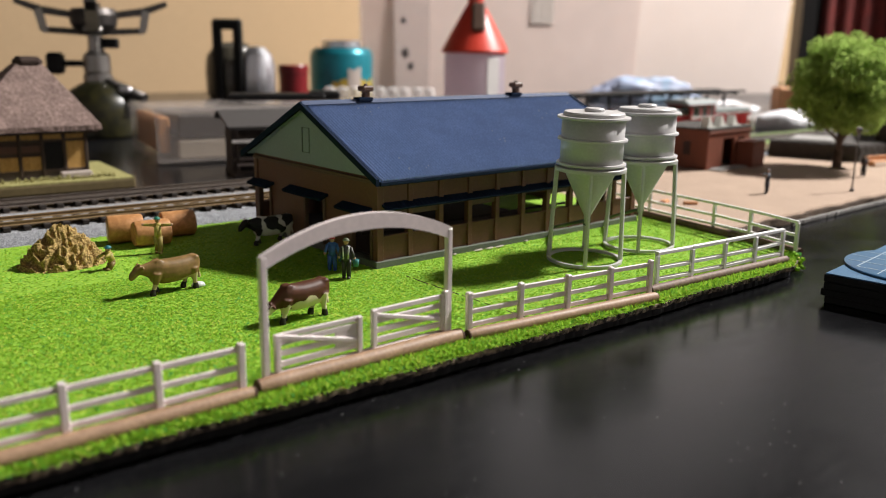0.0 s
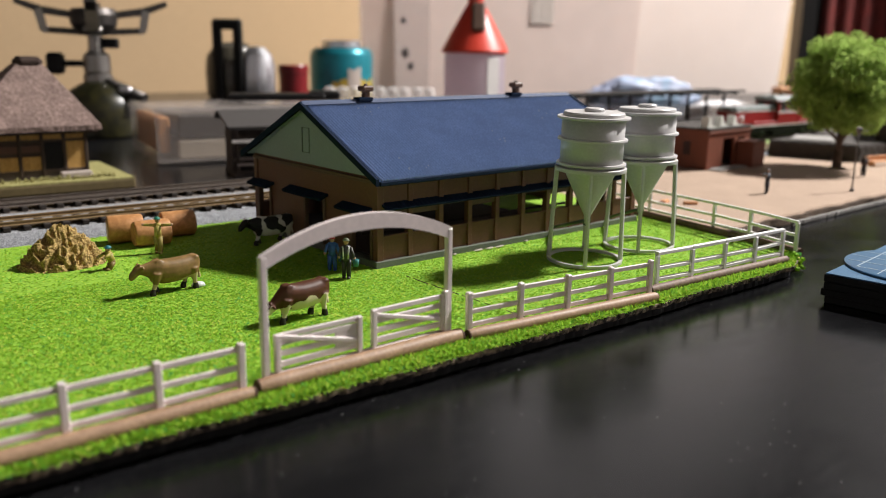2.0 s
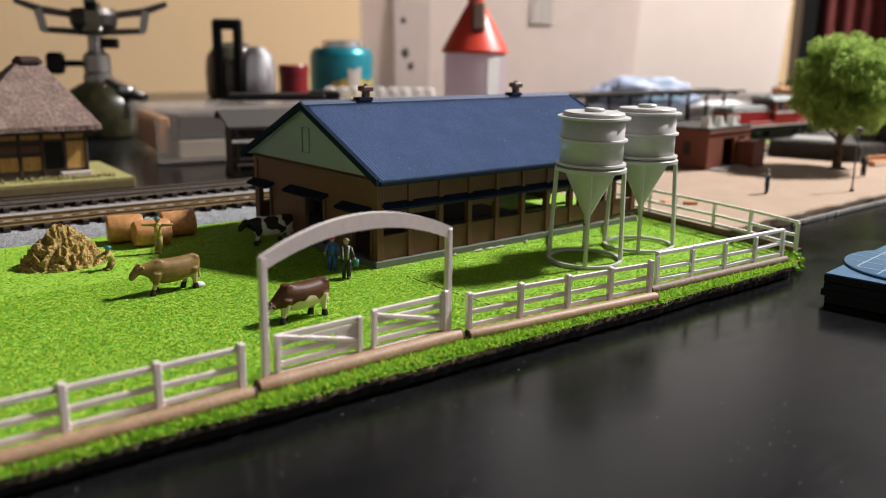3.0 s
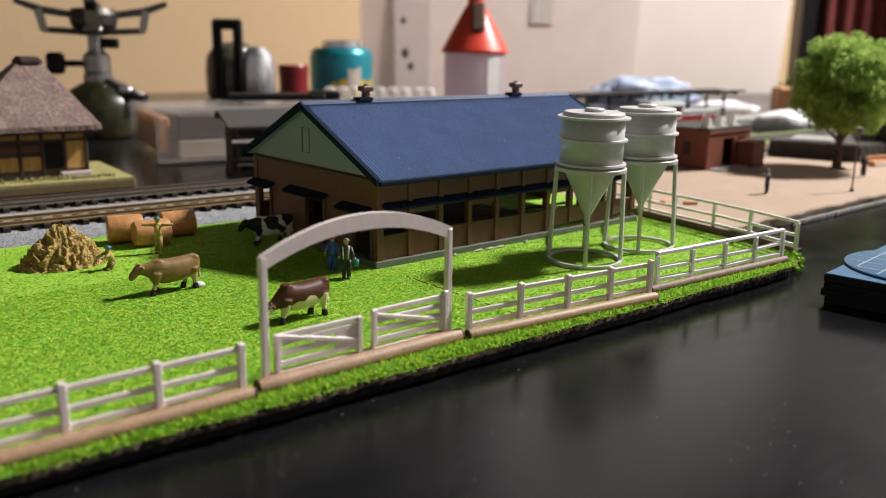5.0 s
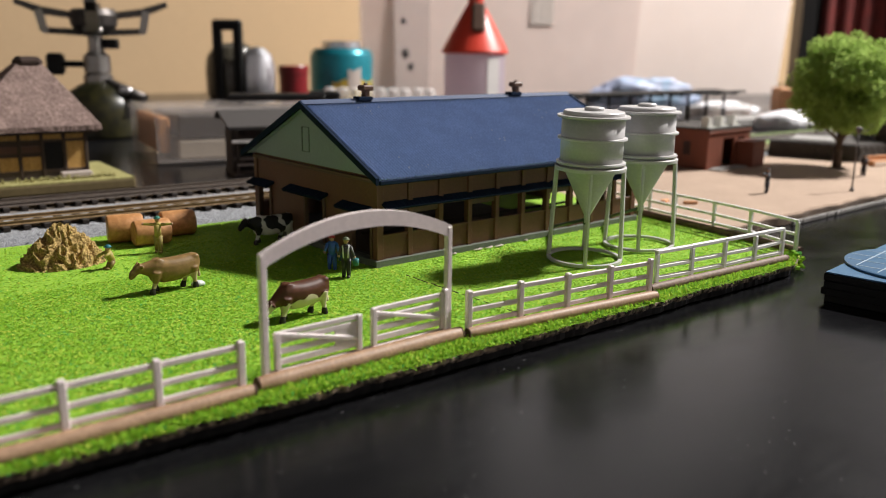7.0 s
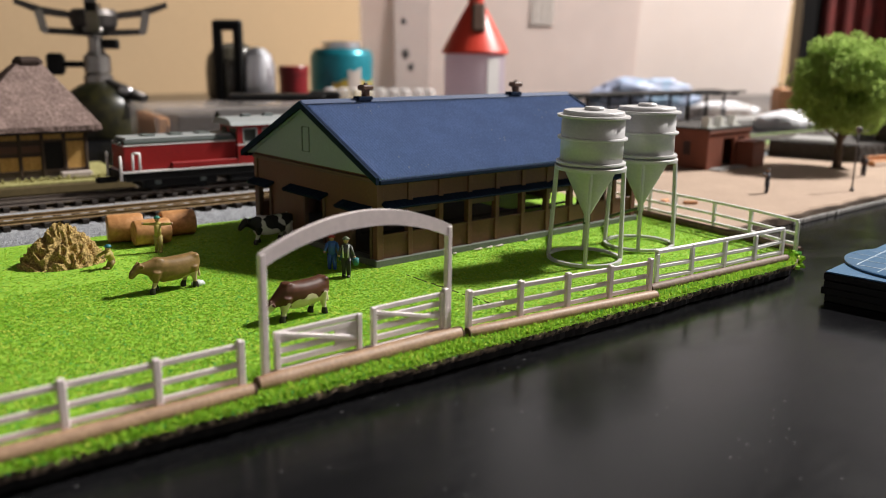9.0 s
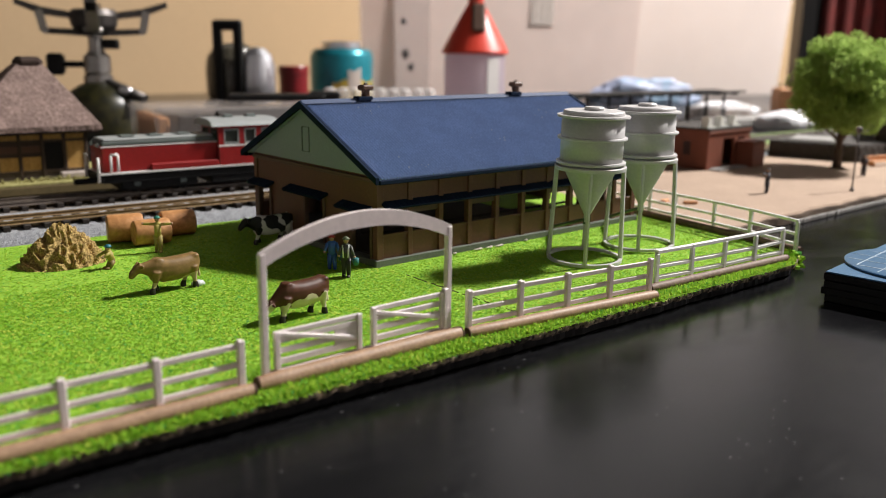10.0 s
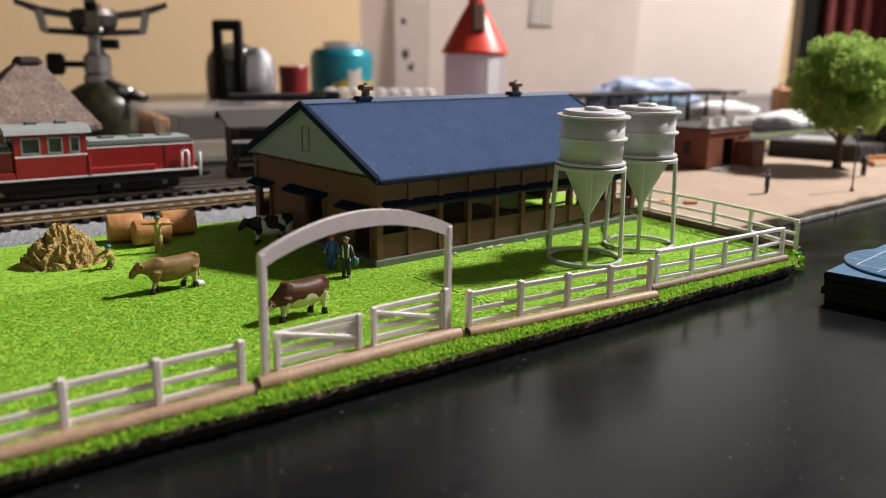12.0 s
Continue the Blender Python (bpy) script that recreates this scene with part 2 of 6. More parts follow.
BIN = sheer(mat("frosted_clear_plastic", (0.90, 0.84, 0.80), 0.38, var=0.04, scale=9, bump=0.02, alpha=0.8), (0.95, 0.90, 0.88), 0.58)
BIN_PINK = sheer(mat("frosted_pinkish_plastic", (0.80, 0.69, 0.64), 0.38, var=0.05, scale=9, bump=0.02, alpha=0.86), (0.90, 0.80, 0.76), 0.36)
FADED = mat("faded_label_paper", (0.46, 0.40, 0.36), 0.8, var=0.06, scale=40)
GLASSY = mat("thick_clear_glass", (0.86, 0.82, 0.80), 0.08, var=0.03, scale=60, bump=0, alpha=0.45)
CLEAR = mat("clear_acrylic", (0.85, 0.78, 0.76), 0.12, var=0.03, scale=20, bump=0, alpha=0.09)
CASE = mat("frosted_case_plastic", (0.74, 0.66, 0.62), 0.30, var=0.06, scale=40, bump=0.03, alpha=0.16)
BAG = mat("white_plastic_film", (0.78, 0.77, 0.80), 0.35, var=0.05, scale=60, bump=0.3, depth=0.002)
BAG_BLUE = mat("light_blue_film", (0.33, 0.36, 0.49), 0.45, var=0.06, scale=18, second=(0.22, 0.42, 0.56), bump=0.3, depth=0.002)
CARD_CREAM = mat("cream_card", (0.66, 0.56, 0.44), 0.7, var=0.08, scale=60)
ORANGE = mat("orange_card", (0.62, 0.30, 0.13), 0.6, var=0.15, scale=60)
DARK_GOODS = mat("dark_packed_goods", (0.045, 0.04, 0.04), 0.6, var=0.3, scale=60)
LABEL_GREY = mat("grey_label", (0.46, 0.39, 0.35), 0.7, var=0.1, scale=40)
SKY_BLUE = mat("light_blue_sheet", (0.060, 0.15, 0.27), 0.38, var=0.08, scale=120, bump=0.05)
PRINT_WHITE = mat("white_print", (0.40, 0.48, 0.55), 0.5, var=0.05, scale=200, bump=0)
CURTAIN = mat("dark_red_cloth", (0.12, 0.011, 0.008), 0.85, var=0.3, scale=20, bump=0.3, depth=0.002)
sheer(BLADE, (0.34, 0.54, 0.06), 0.45)
dusty(DESK, 420, 0.072, (0.17, 0.165, 0.165))
dusty(ROOF_BLUE, 300, 0.13, (0.44, 0.47, 0.53))
sheer(LEAF, (0.46, 0.62, 0.17), 0.42)
COW_HOOF = (0.02, 0.015, 0.012)


def cow_paint(name, coat, patch, mode):
    """Painted hide: dark hooves, and a pale belly or pale patches with irregular edges."""
    m = mat(name, coat, 0.50, var=0.22, scale=220, bump=0.15, spec=0.35)
    n, l = m.node_tree.nodes, m.node_tree.links
    p = n["Principled BSDF"]
    base = p.inputs["Base Color"].links[0].from_socket
    tc, sep, nz = n.new("ShaderNodeTexCoord"), n.new("ShaderNodeSeparateXYZ"), n.new("ShaderNodeTexNoise")
    nz.inputs["Scale"].default_value = 260 if mode == "patch" else 420
    nz.inputs["Detail"].default_value = 0.5
    l.new(tc.outputs["Object"], sep.inputs[0])
    l.new(tc.outputs["Object"], nz.inputs["Vector"])
    step = n.new("ShaderNodeMath")
    if mode == "patch":
        step.operation, step.inputs[1].default_value = "GREATER_THAN", 0.485
        low = n.new("ShaderNodeMapRange")
        low.inputs["From Min"].default_value, low.inputs["From Max"].default_value = 0.0, 0.0075
        low.inputs["To Min"].default_value, low.inputs["To Max"].default_value = 0.42, -0.06
        more = n.new("ShaderNodeMath")
        l.new(sep.outputs[2], low.inputs["Value"])
        l.new(nz.outputs["Fac"], more.inputs[0])
        l.new(low.outputs["Result"], more.inputs[1])
        l.new(more.outputs[0], step.inputs[0])
    else:
        wob = n.new("ShaderNodeMath")
        wob.operation, wob.inputs[1].default_value, wob.inputs[2].default_value = "MULTIPLY_ADD", {"belly": 0.006, "legs": 0.003}[mode], {"belly": 0.0021, "legs": 0.0018}[mode]
        l.new(nz.outputs["Fac"], wob.inputs[0])
        step.operation = "LESS_THAN"
        l.new(sep.outputs[2], step.inputs[0])
        tilt = n.new("ShaderNodeMath")
        tilt.operation, tilt.inputs[1].default_value = "MULTIPLY_ADD", -0.13
        l.new(sep.outputs[0], tilt.inputs[0])
        l.new(wob.outputs[0], tilt.inputs[2])
        l.new(tilt.outputs[0], step.inputs[1])
    a, b = n.new("ShaderNodeMix"), n.new("ShaderNodeMix")
    a.data_type = b.data_type = "RGBA"
    hoof = n.new("ShaderNodeMath")
    hoof.operation, hoof.inputs[1].default_value = "LESS_THAN", 0.0016
    l.new(sep.outputs[2], hoof.inputs[0])
    a.inputs[7].default_value, b.inputs[7].default_value = (*patch, 1), (*COW_HOOF, 1)
    l.new(step.outputs[0], a.inputs[0])
    l.new(base, a.inputs[6])
    l.new(hoof.outputs[0], b.inputs[0])
    l.new(a.outputs[2], b.inputs[6])
    l.new(b.outputs[2], p.inputs["Base Color"])
    return m


# ---- building helpers ----
def box(bm, c, s, bevel=0.0, rz=0.0, rx=0.0, ry=0.0):
    """A box with centre c and full size s, with bevelled edges."""
    m = pose(*c, rx, ry, rz) @ Matrix.Diagonal((*s, 1))
    made = bmesh.ops.create_cube(bm, size=1, matrix=m)["verts"]
    if bevel:
        edges = list({e for v in made for e in v.link_edges})
        bmesh.ops.bevel(bm, geom=edges, offset=bevel, segments=1, affect="EDGES", profile=0.5)
    return bm


def rod(bm, a, b, r, r2=None, seg=10, smooth=True):
    """A round bar from a to b."""
    a, b = Vector(a), Vector(b)
    d = b - a
    m = Matrix.Translation((a + b) / 2) @ d.to_track_quat("Z", "Y").to_matrix().to_4x4()
    made = bmesh.ops.create_cone(bm, cap_ends=True, segments=seg, radius1=r, radius2=r if r2 is None else r2, depth=d.length, matrix=m)["verts"]
    if smooth:
        for f in {f for v in made for f in v.link_faces}:
            f.smooth = len(f.verts) == 4
    return bm


def ball(bm, c, r, seg=14, rings=9, turn=(0, 0, 0)):
    """An ellipsoid with radii r."""
    m = pose(*c, *turn) @ Matrix.Diagonal((*(r if isinstance(r, tuple) else (r, r, r)), 1))
    made = bmesh.ops.create_uvsphere(bm, u_segments=seg, v_segments=rings, radius=1, matrix=m)["verts"]
    for f in {f for v in made for f in v.link_faces}:
        f.smooth = True
    return bm


def lathe(bm, profile, seg=40, c=(0, 0, 0), sharp=0.5, cap=True):
    """A body of revolution round z from (radius, height) pairs, closed at its ends."""
    rows = []
    for r, z in profile:
        rows.append([bm.verts.new((c[0] + r * math.cos(2 * math.pi * i / seg), c[1] + r * math.sin(2 * math.pi * i / seg), c[2] + z)) for i in range(seg)])
    for a, b in zip(rows, rows[1:]):
        for i in range(seg):
            f = bm.faces.new((a[i], a[(i + 1) % seg], b[(i + 1) % seg], b[i]))
            f.smooth = True
    if cap and profile[0][0] > 1e-6:
        bm.faces.new(rows[0][::-1])
    if cap and profile[-1][0] > 1e-6:
        bm.faces.new(rows[-1])
    for k in range(1, len(profile) - 1):
        (r0, z0), (r1, z1), (r2, z2) = profile[k - 1:k + 2]
        a, b = Vector((r1 - r0, z1 - z0)), Vector((r2 - r1, z2 - z1))
        if a.length and b.length and a.angle(b) > sharp:
            ring = set(rows[k])
            for v in rows[k]:
                for e in v.link_edges:
                    if e.verts[0] in ring and e.verts[1] in ring:
                        e.smooth = False
    return bm


def prism(bm, poly, axis, lo, hi):
    """A polygon, given as pairs in the two other axes in order, pulled along axis from lo to hi."""
    def at(p, h):
        return {"x": (h, p[0], p[1]), "y": (p[0], h, p[1]), "z": (p[0], p[1], h)}[axis]
    a, b = [bm.verts.new(at(p, lo)) for p in poly], [bm.verts.new(at(p, hi)) for p in poly]
    bm.faces.new(a)
    bm.faces.new(b[::-1])
    for i in range(len(poly)):
        j = (i + 1) % len(poly)
        bm.faces.new((a[j], a[i], b[i], b[j]))
    bmesh.ops.recalc_face_normals(bm, faces=bm.faces)
    return bm


def to_mesh(name, bm, material):
    me = bpy.data.meshes.new(name)
    bm.to_mesh(me)
    bm.free()
    for m in material if isinstance(material, (list, tuple)) else [material]:
        me.materials.append(m)
    return me


def part(name, bm, material, parent, label="", kind=""):
    """Links a bmesh as one mesh object under a thing or a part."""
    ob = new(name, to_mesh(name, bm, material))
    ob.parent = parent
    return tagged(ob, label, kind=kind)


def piece(name, me, parent, m):
    """A repeat of a mesh under its thing, at a pose."""
    ob = new(name, me)
    ob.parent = parent
    ob.matrix_basis = m
    return ob


def thing(name, m, label, category, group="", kind=""):
    ob = new(name)
    ob.empty_display_size = 0.005
    ob.matrix_basis = m
    return tagged(ob, label, category, group, kind)


def solo(name, bm, material, m, label, category, group="", kind=""):
    ob = new(name, to_mesh(name, bm, material))
    ob.matrix_basis = m
    return tagged(ob, label, category, group, kind)


def B():
    return bmesh.new()


def soup(name, verts, faces, material):
    me = bpy.data.meshes.new(name)
    me.from_pydata(verts, [], faces)
    me.materials.append(material)
    return me


DESK_Z = -0.004          # desk top; the turf's surface is z = 0
RAIL_Z = 0.004
TRACK_TURN = -3.174      # degrees


def track_pose(t, off, z=0.0):
    """A pose on the tracks' line: t along it, off across it."""
    a = radians(TRACK_TURN)
    return pose(t * math.cos(a) - off * math.sin(a), t * math.sin(a) + off * math.cos(a), z, 0, 0, TRACK_TURN)


# ---- the room ----
def room():
    bm = B()
    box(bm, (-0.2, -1.0, -0.745), (5.2, 4.4, 0.02))
    solo("floor", bm, FLOORING, pose(0, 0, 0), "brown wooden room floor below the desk", "floor", kind="structure")
    bm = B()
    box(bm, (-0.2, -1.0, 1.71), (5.2, 4.4, 0.02))
    solo("ceiling", bm, CEILING_PAINT, pose(0, 0, 0), "plain off-white painted ceiling", "ceiling", kind="structure")
    # Upper north wall is unseen; dark and grey parts added to tone the desk's reflection.
    for name, c, s, m, what in (("wall_north", (-0.2, 1.05, -0.22), (5.1, 0.04, 1.04), WALLPAPER, "warm beige papered lower room wall"), ("wall_north_upper", (-0.875, 1.05, 1.00), (3.75, 0.04, 1.40), UNSEEN_DARK, "dark grey unseen upper wall, added for the desk's reflection"), ("wall_north_corner", (1.675, 1.05, 1.00), (1.35, 0.04, 1.40), GREY_PAINT, "plain grey unseen upper wall, added for the desk's reflection"), ("wall_south", (-0.2, -2.3, 0.48), (5.1, 0.04, 2.44), WALL_PAINT, "plain white painted room wall"),
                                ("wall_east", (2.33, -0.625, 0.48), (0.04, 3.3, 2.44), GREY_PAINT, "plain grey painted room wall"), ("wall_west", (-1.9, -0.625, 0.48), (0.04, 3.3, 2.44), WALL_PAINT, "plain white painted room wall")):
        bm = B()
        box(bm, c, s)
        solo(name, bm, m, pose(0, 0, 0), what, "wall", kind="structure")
    desk = thing("desk", pose(0, 0, 0), "black laminate desk with a slightly glossy top", "desk")
    bm = B()
    box(bm, (0.5, 0.3, DESK_Z - 0.0125), (2.2, 1.3, 0.025), 0.002)
    part("desktop", bm, DESK, desk)
    for x in (-0.52, 1.52):
        for y in (-0.28, 0.88):
            bm = B()
            box(bm, (x, y, -0.385), (0.05, 0.05, 0.70), 0.003)
            part("leg", bm, DESK, desk)


room()


# ---- the farm yard ----
def edge_y(x):
    """The turf board's cut front edge."""
    return -0.0635 - 0.035 * (x + 0.10) * (1 if x < 0.05 else 0.9) + 0.0005 * noise.noise((x * 120, 0.7, 0)) + 0.0004 * noise.noise((x * 420, 0.3, 0)) + 0.0002 * noise.noise((x * 1500, 0.1, 0))


def yard_right(y):
    return 0.1150 + (y + 0.065) * 0.16 + 0.0006 * math.sin(y * 500)


def turf():
    base = thing("turf_board", pose(0, 0, 0), "bright green flocked turf board with a rough dark cut edge", "turf board", kind="structure")
    front = [(x, edge_y(x)) for x in np.arange(-0.30, 0.0981, 0.001)] + [(0.1040, -0.0672), (0.1105, -0.0640)]
    right = [(yard_right(y), y) for y in np.arange(-0.060, 0.0821, 0.004)]
    back = [(x, 0.0855 - 0.045 * (x + 0.076)) for x in np.arange(0.12, -0.3, -0.02)] + [(-0.30, 0.0955)]
    ring = front + right + back
    bm = B()
    def rough(x, y, k):
        return noise.noise((x * 330, y * 330, k)) + 0.5 * noise.noise((x * 1100, y * 1100, k + 3))
    vb = [bm.verts.new((x, y + 0.0002 + 0.0004 * rough(x, y, 1), -0.0017 + 0.0004 * rough(x, y, 5))) for x, y in ring]
    vm = [bm.verts.new((x, y - 0.0001 - 0.0005 * rough(x, y, 2), -0.0011 + 0.0003 * rough(x, y, 7))) for x, y in ring]
    vt = [bm.verts.new((x, y, -0.0004)) for x, y in ring]
    for lo, hi in ((vb, vm), (vm, vt)):
        for i in range(len(ring)):
            j = (i + 1) % len(ring)
            bm.faces.new((lo[i], lo[j], hi[j], hi[i]))
    bm.faces.new(vb[::-1])
    bm.faces.new(vt)
    # Black inset core stands for the shadowed gap below the torn edge.
    core = prism(B(), [(x * 0.997, y + (0.0014 if y < 0 else -0.0014)) for x, y in ring], "z", DESK_Z + 0.0002, -0.0013)
    part("shade_core", core, BLACK_PLASTIC, base, "black core set back, coloured for shade under the edge")
    part("cork_base", bm, CORK, base, "dark cork-like board with a rough torn edge")
    bm = B()
    va = [bm.verts.new((x, y + 0.0003 if y < -0.05 else y, -0.0008)) for x, y in ring]
    vc = [bm.verts.new((x, y + 0.0006 if y < -0.05 else y, 0.0)) for x, y in ring]
    for i in range(len(ring)):
        j = (i + 1) % len(ring)
        bm.faces.new((va[i], va[j], vc[j], vc[i]))
    bm.faces.new(vc)
    part("turf_mat", bm, TURF, base)
    # flock fibres, thickest towards the front edge
    rng = np.random.default_rng(4)
    pts = []
    for x0, x1, y0, y1, n in ((-0.18, 0.0, -0.068, 0.03, 95000), (0.0, 0.12, -0.074, 0.0, 30000), (-0.20, 0.006, 0.03, 0.084, 18000), (0.11, 0.135, -0.06, 0.08, 3500), (-0.17, 0.116, -0.074, -0.058, 26000), (0.0, 0.12, 0.068, 0.083, 2000)):
        xy = np.stack([rng.uniform(x0, x1, n), rng.uniform(y0, y1, n)], 1)
        ok = np.array([edge_y(x) - 0.0004 < y < 0.0855 - 0.045 * (x + 0.076) and x < yard_right(y) and (x < 0.098 or y > -0.0698 + (x - 0.098) * 0.52) and not (-0.0005 < x < 0.1125 and -0.001 < y < 0.0702) for x, y in xy])
        pts.append(xy[ok])
    xy = np.concatenate(pts)
    n = len(xy)
    a, lean = rng.uniform(0, 2 * np.pi, n), rng.uniform(1.15, 1.54, n)
    long = rng.uniform(0.0005, 0.0011, n)
    front_strip = xy[:, 1] < -0.059
    long[front_strip] *= 1.25
    lean[front_strip] = rng.uniform(0.35, 1.3, front_strip.sum())
    # a fringe hangs over the cut front edge
    fringe = xy[:, 1] < np.array([edge_y(x) for x in xy[:, 0]]) + 0.0005
    a[fringe] = -np.pi / 2 + rng.uniform(-0.7, 0.7, fringe.sum())
    lean[fringe] = rng.uniform(0.8, 2.0, fringe.sum())
    long[fringe] *= rng.uniform(0.3, 1.0, fringe.sum())
    w = rng.uniform(0.00013, 0.00030, n)
    tip = np.stack([xy[:, 0] + np.cos(a) * np.sin(lean) * long, xy[:, 1] + np.sin(a) * np.sin(lean) * long, np.cos(lean) * long], 1)
    side = np.stack([-np.sin(a) * w, np.cos(a) * w, 0 * a], 1)
    foot = np.stack([xy[:, 0], xy[:, 1], np.full(n, -0.0001)], 1)
    mid = (foot + tip) / 2 + np.array([0, 0, 0.00007])
    v = np.stack([foot - side, foot + side, mid + side * 0.9, tip, mid - side * 0.9], 1).reshape(-1, 3)
    i = np.arange(n) * 5
    faces = np.stack([i, i + 1, i + 2, i + 3, i + 4], 1)
    ob = new("grass", soup("grass", v.tolist(), faces.tolist(), BLADE))
    tagged(ob, "dense bright green and yellowish flocked grass fibres", "grass", kind="stuff")
    # a ragged tuft at the board's far front corner
    bm = B()
    for k in range(60):
        x, y = 0.1065 + random.gauss(0, 0.0016), -0.0645 + random.gauss(0, 0.0012)
        box(bm, (x, y, random.uniform(-0.003, 0.0012)), (0.0012, 0.0009, 0.0008), 0, random.uniform(0, 180), random.uniform(0, 90))
    solo("corner_tuft", bm, BLADE, pose(0, 0, 0), "ragged pale green foam tuft at the board's corner", "foam tuft", kind="stuff")


turf()
rng = random.Random(21)
bm = B()
for k in range(30):
    if rng.random() < 0.3:
        continue
    a, b = -0.0125 - k * 0.00152, -0.0125 - (k + 1.1) * 0.00152
    rod(bm, (-0.0006 + rng.uniform(-.0002, .0002), a, 0.0008), (-0.0006 + rng.uniform(-.0002, .0002), b, 0.0008), 0.00010, seg=5)
solo("turf_seam", bm, BARK, pose(0, 0, 0), "thin dark seam between two turf mats", "seam", kind="stuff")


# ---- fences and the gate ----
def log_on(p, q, r, wood=None, label="tan painted round log lying on the grass along the fence"):
    """A half sunk round log from p to q on the turf."""
    lg = thing("base_log", pose(0, 0, 0), label, "log", "logs under the fence")
    a, b = Vector((*p, 0.0009)), Vector((*q, 0.0009))
    d = (b - a).normalized()
    n = Vector((-d.y, d.x, 0))
    bm = B()
    rows = []
    steps = 18
    for k in range(steps + 1):
        c = a.lerp(b, k / steps) + n * random.uniform(-.0001, .0001)
        s = r * (0.86 if k in (0, steps) else 1) * random.uniform(0.98, 1.02)
        rows.append([bm.verts.new(c + (n * math.cos(u) + Vector((0, 0, 1)) * math.sin(u)) * s) for u in [2 * math.pi * i / 12 for i in range(12)]])
    for u, w in zip(rows, rows[1:]):
        for i in range(12):
            f = bm.faces.new((u[i], u[(i + 1) % 12], w[(i + 1) % 12], w[i]))
            f.smooth = True
    bmesh.ops.recalc_face_normals(bm, faces=bm.faces)
    part("bark_side", bm, wood or LOG_WOOD, lg)
    for c, s in ((a, -1), (b, 1)):
        bm = B()
        rod(bm, c - d * s * 0.0002, c + d * s * 0.00015, r * 0.88, seg=12)
        part("cut_end", bm, LOG_END, lg, "dark sawn end")
    return lg


def fence(posts, material, h, label, deep=0.00060, tall=0.00105, slack=0.35):
    """A run of fence: square posts with rounded heads and three rails from post to post."""
    f = thing("rail_fence", pose(0, 0, 0), label, "fence", "fences round the yard")
    w = 0.00125
    capped = deep > 0.0009          # the top rail lies over the posts
    ph = h - 0.0010 if capped else h
    for x, y in posts:
        k = posts.index((x, y))
        o = posts[k + 1] if k + 1 < len(posts) else posts[k - 1]
        turn = math.degrees(math.atan2(o[1] - y, o[0] - x))
        bm = B()
        box(bm, (0, 0, (ph + 0.0008) / 2), (w * 1.05, w * (0.8 if capped else 1), ph - 0.0008), 0.0002)
        p = part("post", bm, material, f)
        p.matrix_basis = pose(x, y, 0, random.uniform(-.6, .6), random.uniform(-.8, .8), turn)
    for (x0, y0), (x1, y1) in zip(posts, posts[1:]):
        a = Vector((x0, y0, 0))
        d = Vector((x1 - x0, y1 - y0, 0))
        turn = math.degrees(math.atan2(d.y, d.x))
        for z in (h - (0.0007 if capped else 0.0012), h * 0.555, h * 0.27):
            bm = B()
            box(bm, (0, 0, 0), (d.length + 0.0006 if capped and z > h * 0.8 else d.length - w * 0.6, deep, tall), 0.00012)
            r = part("rail", bm, material, f)
            r.matrix_basis = pose(*(a + d / 2 + Vector((-d.y, d.x, 0)).normalized() * 0.0003)[:2], z, 0, random.uniform(-slack, slack), turn + random.uniform(-slack, slack))
    return f


RUN_A = [(-0.1434, -0.0577), (-0.1288, -0.0579), (-0.1142, -0.0581), (-0.0994, -0.0584), (-0.0849, -0.0586), (-0.0704, -0.0587)]
RUN_C = [(-0.0184, -0.0592), (-0.0046, -0.0606), (0.0089, -0.0622), (0.0222, -0.0636), (0.0353, -0.0652)]
RUN_D = [(0.0432, -0.0615), (0.0567, -0.0626), (0.0702, -0.0637), (0.0837, -0.0648), (0.0972, -0.0656)]
RUN_E = [(0.1108, -0.0628), (0.1158, -0.0444), (0.1187, -0.0291), (0.1210, -0.0118), (0.1228, 0.0003), (0.1250, 0.0150), (0.1270, 0.0300)]


